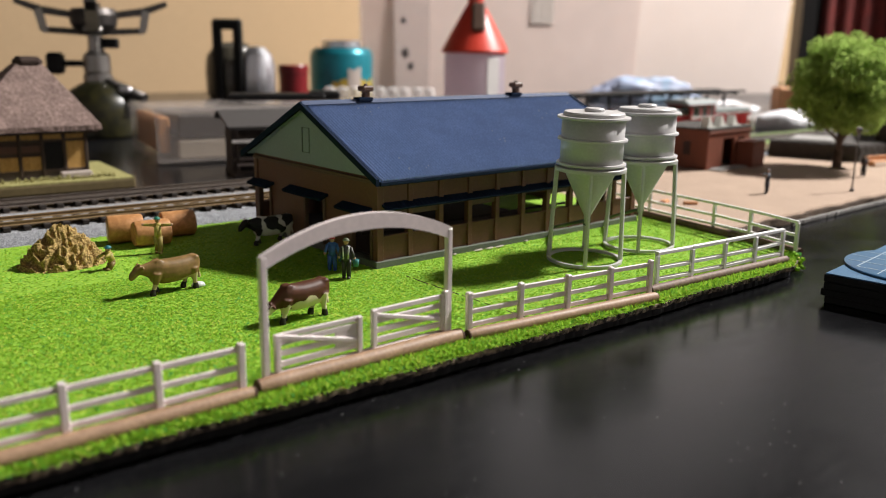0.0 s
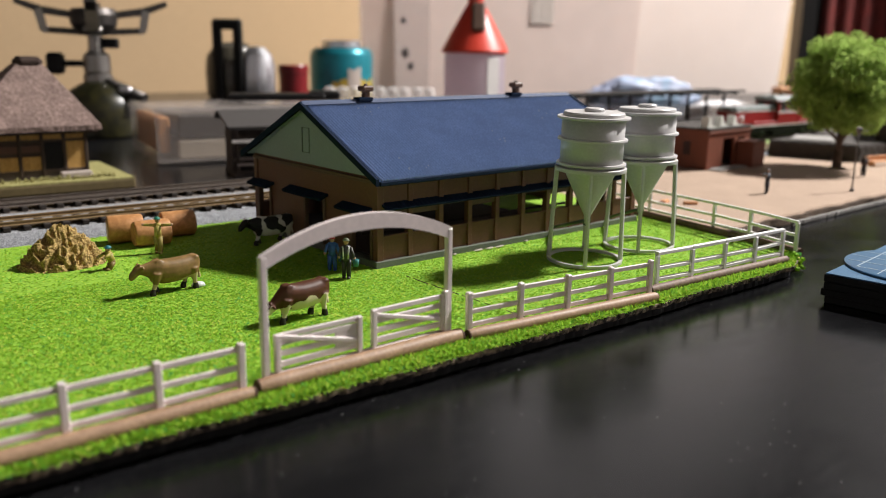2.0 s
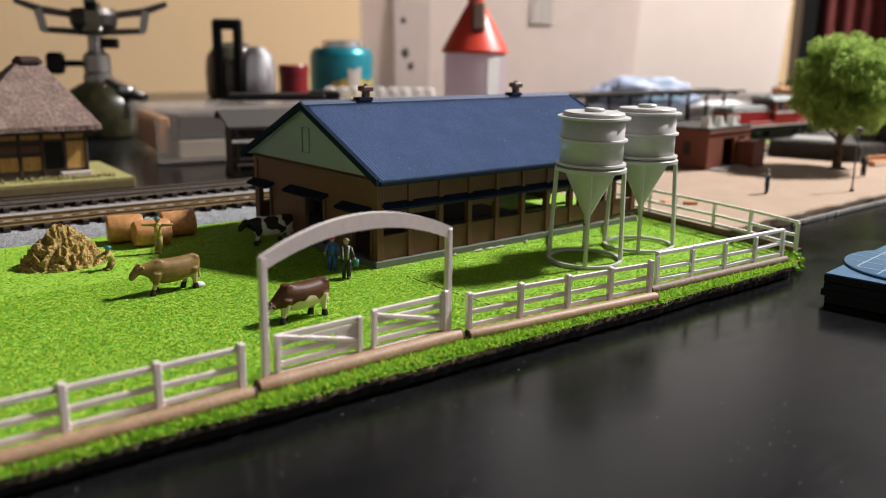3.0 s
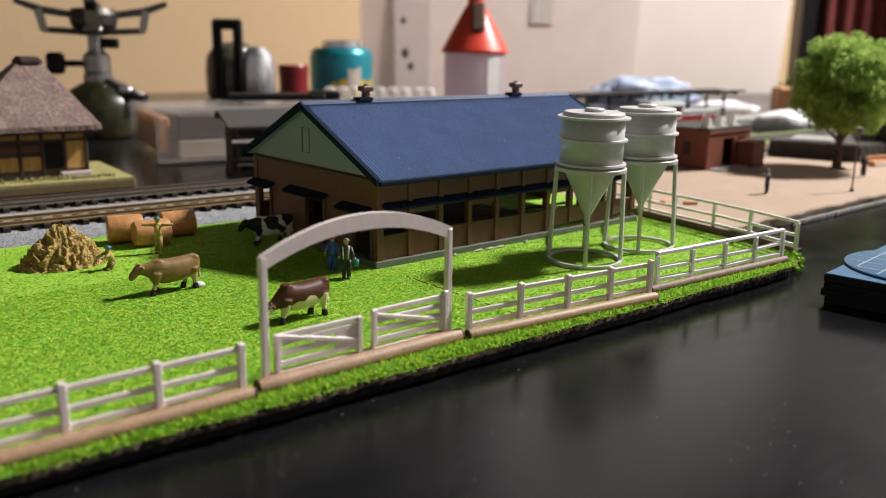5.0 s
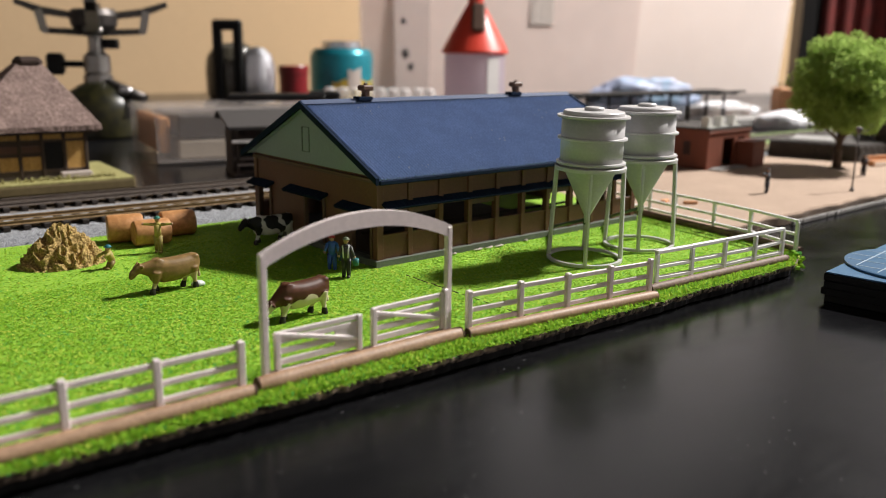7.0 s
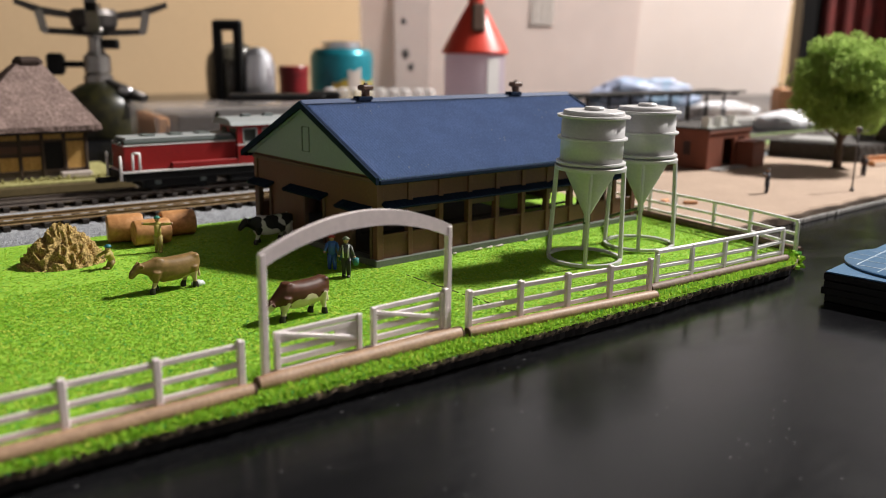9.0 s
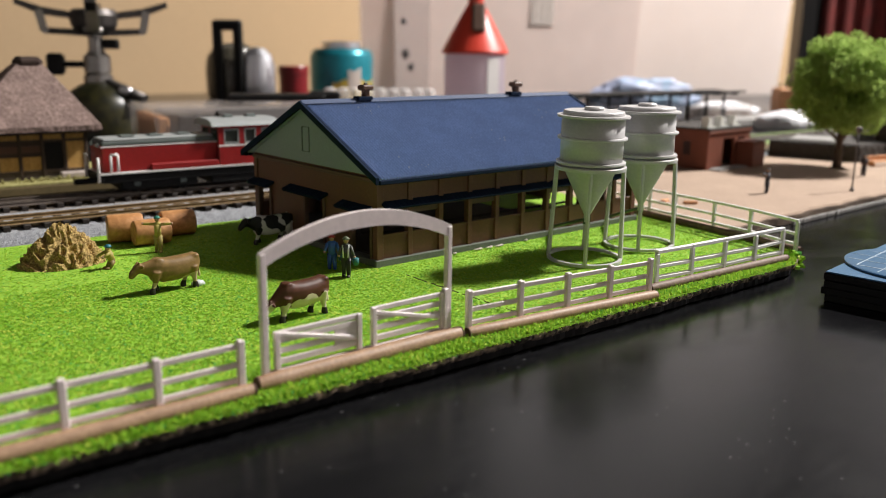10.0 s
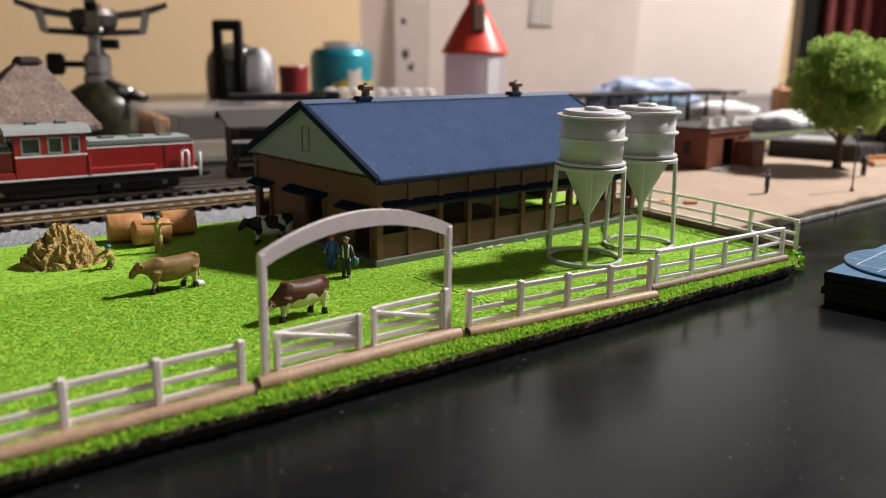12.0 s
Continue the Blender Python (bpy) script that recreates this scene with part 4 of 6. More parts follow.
# dried glue along the barn's foot
for x, y, w in ((0.0262, -0.0024, 0.0007), (0.0352, -0.0026, 0.0018), (0.0398, -0.0027, 0.0015), (0.0436, -0.0029, 0.0018), (0.0560, -0.0024, 0.0007)):
    bm = B()
    ball(bm, (0, 0, 0), (w, 0.0004, 0.0002), 14, 8)
    ball(bm, (w * 0.7, 0.0002, 0), (w * 0.5, 0.0004, 0.0003), 10, 6)
    solo("glue_smear", bm, LABEL_GREY, pose(x, y, 0.0005), "small dried white glue smear on the grass", "glue smear", "glue smears by the barn")


# ---- small painted figures: plain moulded shapes ----
def figure(x, y, turn, top, legs, cap, label, arms=((0.0012, 0.0, -0.0022), (0.0012, 0.0, -0.0022)), crouch=False, skin=(0.45, 0.27, 0.17), bucket=None, h=0.0106, name="toy_figure", straps=False):
    ms = [mat("moulded_top", top, 0.55, scale=700), mat("moulded_legs", legs, 0.55, scale=700), mat("moulded_face", skin, 0.55, scale=700), mat("moulded_cap", cap, 0.55, scale=700)]
    if bucket:
        ms.append(mat("moulded_bucket", bucket, 0.45, scale=700))
    if straps:
        ms.append(mat("moulded_straps", (0.65, 0.64, 0.60), 0.5, scale=700))
    bm = B()
    def paint(k, fn, *a, **kw):
        old = set(bm.faces)
        fn(bm, *a, **kw)
        for f in set(bm.faces) - old:
            f.material_index = k
    hip = h * (0.28 if crouch else 0.47)
    for s in (-1, 1):
        foot = 0.0012 if crouch else 0.0004 * s
        paint(1, rod, (0, s * 0.0006, hip), (foot, s * 0.0007, 0.0003), 0.00075, 0.0005, 10)
        paint(1, ball, (foot + 0.0004, s * 0.0007, 0.0003), (0.0009, 0.0005, 0.0004), 10, 6)
    sh = hip + h * 0.32
    lean = 0.0010 if crouch else 0.0
    paint(1, ball, (0, 0, hip), (0.0008, 0.0011, 0.0009), 12, 8)
    paint(0, rod, (0, 0, hip - 0.0001), (lean, 0, sh), 0.00095, 0.00105, 14)
    paint(0, ball, (lean, 0, sh), (0.0008, 0.0014, 0.0007), 14, 8)
    for s, (dx, dy, dz) in zip((-1, 1), arms):
        e = (lean + dx, s * (0.0014 + dy), sh + dz)
        paint(0, rod, (lean, s * 0.0012, sh), e, 0.00045, 0.00038, 8)
        paint(2, ball, e, 0.00042, 8, 6)
    if straps:
        for s in (-1, 1):
            paint(5, rod, (lean + 0.0009, s * 0.0006, hip + 0.0004), (lean + 0.0008, s * 0.0008, sh + 0.0004), 0.00022, 0.00022, 6)
    if bucket:
        e = (lean + arms[1][0], 0.0014 + arms[1][1], sh + arms[1][2])
        paint(4, rod, (e[0], e[1] + 0.0004, e[2] - 0.0022), (e[0], e[1] + 0.0004, e[2] - 0.0003), 0.0007, 0.0009, 12)
    top_z = sh + h * 0.145
    paint(2, ball, (lean, 0, top_z), (0.00075, 0.0007, 0.0009), 12, 8)
    paint(3, ball, (lean - 0.0001, 0, top_z + 0.0004), (0.00085, 0.00085, 0.0006), 12, 8)
    paint(3, rod, (lean, 0, top_z + 0.00035), (lean, 0, top_z + 0.0005), 0.0011, 0.0009, 12)
    solo(name, bm, ms, pose(x, y, 0, 0, 0, turn), label, "toy figure", "small toy figures")


figure(-0.0582, 0.0420, 190, (0.36, 0.29, 0.06), (0.22, 0.15, 0.04), (0.02, 0.17, 0.22), "crouching toy figure in mustard clothes beside hay", ((0.0022, 0, -0.001), (0.0022, 0, -0.001)), True, h=0.0078)
figure(-0.0412, 0.0524, 230, (0.46, 0.37, 0.09), (0.42, 0.33, 0.09), (0.02, 0.18, 0.13), "toy figure in mustard with both arms spread out", ((0.0006, 0.0026, 0.0002), (0.0006, 0.0030, 0.0004)))
figure(-0.0112, 0.0055, 240, (0.04, 0.13, 0.42), (0.035, 0.11, 0.38), (0.50, 0.03, 0.03), "toy figure in blue overalls with a red cap", ((0.001, 0.0006, -0.0022), (0.0012, 0.0006, -0.0024)), bucket=(0.02, 0.07, 0.10), h=0.0092)
figure(-0.0127, -0.0038, 230, (0.05, 0.05, 0.045), (0.035, 0.035, 0.03), (0.10, 0.12, 0.06), "toy figure in dark overalls carrying a teal bucket", ((0.001, 0.0004, -0.0024), (0.0006, 0.0008, -0.0028)), bucket=(0.03, 0.17, 0.17), straps=True)


# ---- railway ----
def railway(off, t0, t1, rail_mat, bed_mat, shoulder_mat, tie_mat, label, pick, bed=-0.0030):
    """Ballast bed, sleepers and two rails along the tracks' line."""
    tr = thing("railway_track", track_pose(0, off, 0), label, "railway track", "railway tracks", "structure")
    lo = DESK_Z + 0.0002
    bm = prism(B(), [(-0.0135, lo), (-0.0084, RAIL_Z + bed), (0.0084, RAIL_Z + bed), (0.0125, lo)], "x", t0, t1)
    part("ballast_bed", bm, shoulder_mat, tr, "sloping grey ballast bed")
    part("ballast_top", box(B(), ((t0 + t1) / 2, 0, RAIL_Z - 0.00215), (t1 - t0, 0.0086, 0.0008)), bed_mat, tr)
    sl = to_mesh("sleeper", box(B(), (0, 0, 0), (0.0022, 0.0164, 0.0017), 0.0002), tie_mat)
    bm = B()
    t = t0
    while t < t1:
        if pick[0] < t < pick[1]:
            piece("sleeper", sl, tr, pose(t, 0, RAIL_Z - 0.00215, 0, 0, random.uniform(-1, 1)))
        else:
            box(bm, (t, 0, RAIL_Z - 0.00215), (0.0022, 0.0164, 0.0017))
        t += 0.0060
    part("far_sleepers", bm, tie_mat, tr, kind="stuff")
    for s in (-1, 1):
        y = s * 0.0050
        bm = B()
        prof = [(-0.0006, -0.0014), (0.0006, -0.0014), (0.0006, -0.0012), (0.00025, -0.0010), (0.00025, -0.0005), (0.0004, -0.00035), (0.0004, 0.0), (-0.0004, 0.0), (-0.0004, -0.00035), (-0.00025, -0.0005), (-0.00025, -0.0010), (-0.0006, -0.0012)]
        prism(bm, [(y + a, RAIL_Z + c) for a, c in prof], "x", t0, t1)
        part("rail", bm, rail_mat[s > 0], tr, "shiny nickel rail" if rail_mat[s > 0] == RAIL else "dull brown rail")
    return tr


tr1 = railway(0.1065, -0.34, 0.75, (RAIL_BROWN, RAIL_BROWN), TIE_BED, BALLAST, SLEEPER, "model railway track on a grey ballast bed", (-0.14, 0.13))
tr2 = railway(0.1415, -0.34, 0.75, (RAIL_RUST, RAIL_RUST), TIE_BED, OLD_BED, SLEEPER, "dull dark brown model railway track behind the near one", (-0.12, 0.10))
fill = B()
prism(fill, [(0.0085, DESK_Z + 0.0002), (0.0085, RAIL_Z - 0.0031), (0.0262, RAIL_Z - 0.0031), (0.0262, DESK_Z + 0.0002)], "x", -0.34, 0.28)
part("ballast_strip", fill, BALLAST, tr1, "pale grey ballast between the two tracks")
fill = B()
prism(fill, [(0.0085, DESK_Z + 0.0002), (0.0088, RAIL_Z - 0.0014), (0.0262, RAIL_Z - 0.0014), (0.0264, DESK_Z + 0.0002)], "x", 0.281, 0.75)
part("turf_strip", fill, DULL_TURF, tr1, "green turf strip between the tracks")
bm = prism(B(), [(0.0135, DESK_Z + 0.0002), (0.0138, 0.0004), (0.0330, 0.0004), (0.0334, DESK_Z + 0.0002)], "x", 0.330, 0.720)
solo("far_turf", bm, DULL_TURF, track_pose(0, 0.1415, 0), "pale green turf strip behind the far track", "turf strip", kind="structure")
# loose ballast grains on the near shoulder
rng = np.random.default_rng(11)
v, f = [], []
for k in range(9000):
    t, o = rng.uniform(-0.15, 0.03), rng.uniform(-0.0140, -0.0084)
    z = (DESK_Z + 0.0002) + (o + 0.0135) / 0.0053 * (RAIL_Z - 0.0031 - DESK_Z - 0.0002)
    m = track_pose(t, 0.1065 + o)
    r = rng.uniform(0.00018, 0.00042)
    c = np.array([m.translation.x, m.translation.y, max(z, DESK_Z + 0.0002)])
    q = rng.normal(size=(4, 3))
    q = q / np.linalg.norm(q, axis=1)[:, None] * r
    b = len(v)
    v += (c + q).tolist()
    f += [(b, b + 1, b + 2), (b, b + 2, b + 3), (b, b + 3, b + 1), (b + 1, b + 3, b + 2)]
tagged(new("ballast_grains", soup("ballast_grains", v, f, PEBBLE)), "loose grey ballast grains beside the rails", "ballast", kind="stuff")


# ---- locomotive ----
def locomotive():
    """Red centre-cab diesel; its front looks towards -x and z = 0 is the rail top."""
    lo = thing("diesel_locomotive", track_pose(0.317, 0.1415, RAIL_Z), "deep red model diesel locomotive with a centre cab and white stripe", "locomotive")
    body = part("running_board", box(B(), (0, 0, 0.0081), (0.1120, 0.0186, 0.0007), 0.0001), LOCO_WHITE, lo, "white edged running board")
    part("underframe", box(B(), (0, 0, 0.0062), (0.1100, 0.0174, 0.0034), 0.0003), LOCO_BLACK, lo)
    part("fuel_tank", box(B(), (0.002, 0, 0.0036), (0.0300, 0.0164, 0.0044), 0.0005), LOCO_BLACK, lo)
    cl, cr = -0.0099, 0.0143
    for name, a, b in (("front_hood", -0.0550, cl), ("rear_hood", cr, 0.0550)):
        h = part(name, box(B(), ((a + b) / 2, 0, 0.01335), (b - a, 0.0150, 0.0103), 0.0006), LOCO_RED, lo)
        part("louvre_band", box(B(), ((a + b) / 2, 0, 0.0190), (b - a - 0.001, 0.0146, 0.0016), 0.0003), LOCO_BAND, h)
        part("hood_edge", box(B(), ((a + b) / 2, 0, 0.0180), (b - a, 0.01525, 0.0004), 0.0001), LOCO_WHITE, h)
        part("hood_top", box(B(), ((a + b) / 2, 0, 0.0203), (b - a - 0.002, 0.0130, 0.0012), 0.0005), LOCO_GREY, h)
        s = -1 if a < -0.03 else 1
        for k in range(3):
            part("hood_vent", box(B(), ((a + b) / 2 + (k - 1) * 0.011, 0, 0.0212), (0.005, 0.006, 0.0006), 0.0002), LOCO_BAND, h)
        part("side_step", box(B(), ((a + b) / 2 - s * 0.009, 0, 0.0097), (0.027, 0.0182, 0.0024), 0.0003), LOCO_RED, h)
        if s > 0:
            part("door_line", box(B(), (s * 0.0430, 0, 0.0136), (0.0005, 0.01515, 0.0094)), LOCO_BLACK, h)
        xe = s * 0.0545
        for y in (-0.0042, 0.0042):
            part("headlight", rod(B(), (xe, y, 0.0186), (xe + s * 0.0012, y, 0.0186), 0.0008, seg=14), LOCO_GREY if s < 0 else GLASS_DARK, h, "small round unlit headlight" if s < 0 else "")
        for y in (-0.0089, 0.0089):
            hr = B()
            xa = xe - s * 0.0050
            rod(hr, (xa, y, 0.0088), (xa, y, 0.0152), 0.00050, seg=8)
            rod(hr, (xa + s * 0.0026, y, 0.0088), (xa + s * 0.0026, y, 0.0152), 0.00050, seg=8)
            rod(hr, (xa, y, 0.0152), (xa + s * 0.0026, y, 0.0152), 0.00050, seg=8)
            part("handrail", hr, LOCO_WHITE, h, "white handrail")
            er = B()
            rod(er, (xe + s * 0.0022, y, 0.0052), (xe + s * 0.0022, y, 0.0145), 0.00055, seg=8)
            part("end_rail", er, LOCO_WHITE, h, "white end handrail")
        part("buffer_beam", box(B(), (s * 0.0556, 0, 0.0066), (0.0014, 0.0180, 0.0034), 0.0002), LOCO_BLACK, lo)
        part("coupler", box(B(), (s * 0.0596, 0, 0.0048), (0.0080, 0.0028, 0.0020), 0.0004), LOCO_BLACK, lo)
        bg = part("bogie", box(B(), (s * 0.0335, 0, 0.0034), (0.0300, 0.0150, 0.0040), 0.0006), LOCO_BLACK, lo)
        for dx in (-0.0090, 0.0090):
            for y in (-0.0048, 0.0048):
                part("wheel", rod(B(), (s * 0.0335 + dx, y - 0.0011, 0.0029), (s * 0.0335 + dx, y + 0.0011, 0.0029), 0.0029, seg=20), LOCO_BLACK, bg)
            part("axle_box", box(B(), (s * 0.0335 + dx, -0.0076, 0.0036), (0.0024, 0.0008, 0.0018), 0.0003), LOCO_BAND, bg)
    cx, cw = (cl + cr) / 2, cr - cl
    cab = part("cab", box(B(), (cx, 0, 0.0122), (cw, 0.0184, 0.0080), 0.0003), LOCO_RED, lo)
    part("cab_back_plate", box(B(), (cx, 0, 0.0236), (cw, 0.0180, 0.0014), 0.0002), LOCO_RED, cab)
    for y in (-0.0086, 0.0086):
        for x in (cl + 0.0012, cx - 0.0022, cx + 0.0052, cr - 0.0010):
            part("window_post", box(B(), (x, y, 0.0199), (0.0023, 0.0010, 0.0076), 0.0001), LOCO_RED, cab)
        for xa, xb in ((cl + 0.0024, cx - 0.0034), (cx - 0.0010, cx + 0.0040), (cx + 0.0064, cr - 0.0022)):
            fr = box(B(), ((xa + xb) / 2, y, 0.0226), (xb - xa, 0.0011, 0.0006))
            box(fr, ((xa + xb) / 2, y, 0.0172), (xb - xa, 0.0011, 0.0006))
            box(fr, (xa + 0.0002, y, 0.0199), (0.0005, 0.0011, 0.0048))
            box(fr, (xb - 0.0002, y, 0.0199), (0.0005, 0.0011, 0.0048))
            part("window_frame", fr, LOCO_GREY, cab, "grey metal window frame")
        part("window_ledge", box(B(), (cx, y, 0.0162), (cw, 0.0014, 0.0007), 0.0001), LOCO_WHITE, cab)
        part("window_pane", box(B(), (cx, y * 0.95, 0.0199), (cw - 0.002, 0.0004, 0.0070)), GLASS_DARK, cab)
    for x in (cl + 0.0006, cr - 0.0006):
        part("end_window_frame", box(B(), (x, 0, 0.0199), (0.0010, 0.0172, 0.0076), 0.0001), LOCO_RED, cab)
        for y in (-0.0045, 0.0045):
            part("end_window", box(B(), (x + (-0.0006 if x < cx else 0.0006), y, 0.0205), (0.0004, 0.0062, 0.0046)), GLASS_DARK, cab)
    bm = prism(B(), [(-0.0098, 0.0240), (-0.0088, 0.0256), (-0.0050, 0.0268), (0.0050, 0.0268), (0.0088, 0.0256), (0.0098, 0.0240)], "x", cl - 0.0028, cr + 0.0020)
    part("cab_roof", bm, LOCO_GREY, cab, "light grey curved cab roof")
    for x in (cx - 0.004, cx + 0.006):
        part("exhaust", box(B(), (x, 0.001, 0.0272), (0.0040, 0.0030, 0.0014), 0.0003), LOCO_BAND, cab)
    part("side_ladder", box(B(), (cr + 0.0006, -0.0088, 0.0120), (0.0010, 0.0012, 0.0078), 0.0002), LOCO_RED, cab)
    return lo


loco = locomotive()


# ---- thatched farmhouse ----
def farmhouse():
    m = pose(-0.0250, 0.2150, DESK_Z, 0, 0, -4)
    pl = thing("house_base_plate", m, "olive-yellow scenic base plate under the farmhouse", "base plate")
    part("plate", box(B(), (-0.012, 0.014, 0.0022), (0.086, 0.062, 0.0044), 0.0006), PLATE_SIDE, pl)
    part("plate_turf", box(B(), (-0.012, 0.014, 0.0047), (0.0855, 0.0615, 0.0010), 0.0003), PLATE, pl)
    bm = B()
    for k in range(150):
        x, y = random.uniform(-0.052, 0.024), -0.0125 + random.uniform(0, 0.005)
        rod(bm, (x, y, 0.0048), (x + random.gauss(0, .0004), y, 0.0048 + random.uniform(0.0010, 0.0026)), 0.0005, 0.0002, 5)
    part("plate_weeds", bm, PLATE, pl, kind="stuff")
    h = thing("thatched_farmhouse", m, "old farmhouse with ochre panels and a brown thatched roof", "house")
    x0, x1, y0, y1, zb, zt = -0.032, 0.0135, -0.0045, 0.040, 0.0052, 0.0300
    part("plinth", box(B(), ((x0 + x1) / 2, (y0 + y1) / 2, zb + 0.0018), (x1 - x0 + 0.001, y1 - y0 + 0.001, 0.0036), 0.0003), SHED_WOOD, h)
    w = part("wall", box(B(), ((x0 + x1) / 2, (y0 + y1) / 2, (zb + zt) / 2 + 0.0015), (x1 - x0, y1 - y0, zt - zb - 0.003)), TIMBER, h)
    cols = [x0 + (x1 - x0) * k / 5 for k in range(6)]
    for k in range(5):
        a, b = cols[k] + 0.0008, cols[k + 1] - 0.0008
        for za, zc in ((0.0225, 0.0290), (0.0092, 0.0215)):
            if k == 3 and za < 0.02:
                part("doorway", box(B(), ((a + b) / 2, y0 + 0.0001, (za + zc) / 2), (b - a + 0.001, 0.0008, zc - za)), BLACK_PLASTIC, w)
                continue
            if za < 0.02 and k in (1, 2):
                part("panel", box(B(), ((a + b) / 2, y0 - 0.0001, 0.0120), (b - a, 0.0008, 0.0064), 0.0001), OCHRE, w)
                part("window_bar", box(B(), ((a + b) / 2, y0 - 0.0002, 0.0185), (b - a, 0.0008, 0.0030), 0.0001), VENT_BROWN, w)
                continue
            part("panel", box(B(), ((a + b) / 2, y0 - 0.0001, (za + zc) / 2), (b - a, 0.0008, zc - za), 0.0001), OCHRE, w)
    for x in cols:
        part("post", box(B(), (x, y0 - 0.0004, (zb + zt) / 2), (0.0014, 0.0014, zt - zb), 0.0002), TIMBER, w)
    for z in (0.0220, 0.0088):
        part("beam", box(B(), ((x0 + x1) / 2, y0 - 0.0003, z), (x1 - x0, 0.0012, 0.0011), 0.0001), TIMBER, w)
    part("step", box(B(), (0.008, y0 - 0.0028, 0.0068), (0.013, 0.0040, 0.0026), 0.0004), LABEL_GREY, h, "grey stone step")
    # hipped thatch: rings from eave to ridge, roughened
    ex0, ex1, ey0, ey1 = x0 - 0.0050, x1 + 0.0062, y0 - 0.0060, y1 + 0.006
    rx, ry0, ry1 = -0.0030, 0.0140, 0.0240
    bm = B()
    rows = []
    ns, nr = 40, 22
    def ring(u, drop=0.0):
        out = []
        ax0, ax1 = ex0 + (rx - 0.0040 - ex0) * u, ex1 + (rx + 0.0040 - ex1) * u
        ay0, ay1 = ey0 + (ry0 - ey0) * u, ey1 + (ry1 - ey1) * u
        z = 0.0285 + 0.0275 * u - drop
        for (xa, ya), (xb, yb) in zip(((ax0, ay0), (ax1, ay0), (ax1, ay1), (ax0, ay1)), ((ax1, ay0), (ax1, ay1), (ax0, ay1), (ax0, ay0))):
            for k in range(ns):
                x, y = xa + (xb - xa) * k / ns, ya + (yb - ya) * k / ns
                d = noise.noise((x * 700, y * 700, z * 350)) * 0.0007 + noise.noise((x * 1800, y * 1800, z * 600)) * 0.0004
                out.append(bm.verts.new((x + d * 0.5, y + d * 0.5, z + d * (0.4 if u < 0.999 else 0.2))))
        return out
    rows = [ring(0, 0.0022)] + [ring(i / nr) for i in range(nr + 1)]
    n = 4 * ns
    for a, b in zip(rows, rows[1:]):
        for i in range(n):
            bm.faces.new((a[i], a[(i + 1) % n], b[(i + 1) % n], b[i]))
    bm.faces.new(rows[0][::-1])
    bm.faces.new(rows[-1])
    r = part("thatch_roof", bm, THATCH, h, "rough grey-brown thatch")
    part("eave_underside", box(B(), ((ex0 + ex1) / 2, (ey0 + ey1) / 2, 0.0256), (ex1 - ex0 - 0.003, ey1 - ey0 - 0.003, 0.0010)), THATCH_DARK, r)
    part("ridge_cap", box(B(), (rx, (ry0 + ry1) / 2, 0.0553), (0.0108, ry1 - ry0 + 0.005, 0.0048), 0.0018), THATCH_DARK, r)


farmhouse()


def shelter():
    """A small timber waiting shelter behind the tracks."""
    s = thing("waiting_shelter", pose(0.0790, 0.2050, DESK_Z, 0, 0, -14), "small dark timber shelter with a grey sloping roof", "shelter")
    part("floor", box(B(), (0, 0, 0.0012), (0.044, 0.022, 0.0024), 0.0003), SHED_WOOD, s)
    part("back_wall", box(B(), (0, 0.0100, 0.0125), (0.042, 0.0012, 0.0205)), SHED_WOOD, s)
    for x in (-0.0208, 0.0208):
        part("side_wall", box(B(), (x, 0.003, 0.0125), (0.0012, 0.014, 0.0205)), SHED_WOOD, s)
    for x in (-0.0195, -0.006, 0.008, 0.0195):
        part("post", box(B(), (x, -0.0095, 0.0125), (0.0014, 0.0014, 0.0205), 0.0002), SHED_WOOD, s)
    part("bench", box(B(), (0, 0.004, 0.0072), (0.038, 0.006, 0.0010), 0.0002), LABEL_GREY, s)
    part("low_rail", box(B(), (0, -0.0100, 0.0058), (0.040, 0.0010, 0.0012), 0.0002), LABEL_GREY, s)
    part("fascia", box(B(), (0, -0.0135, 0.0178), (0.046, 0.0008, 0.0014), 0.0001), LOCO_WHITE, s, "white fascia board")
    bm = prism(B(), [(-0.0140, 0.0236), (-0.0140, 0.0250), (0.0130, 0.0316), (0.0200, 0.0280), (0.0200, 0.0266), (0.0130, 0.0302)], "x", -0.0245, 0.0245)
    part("roof", bm, SHED_ROOF, s, "plain grey sloping roof")


shelter()


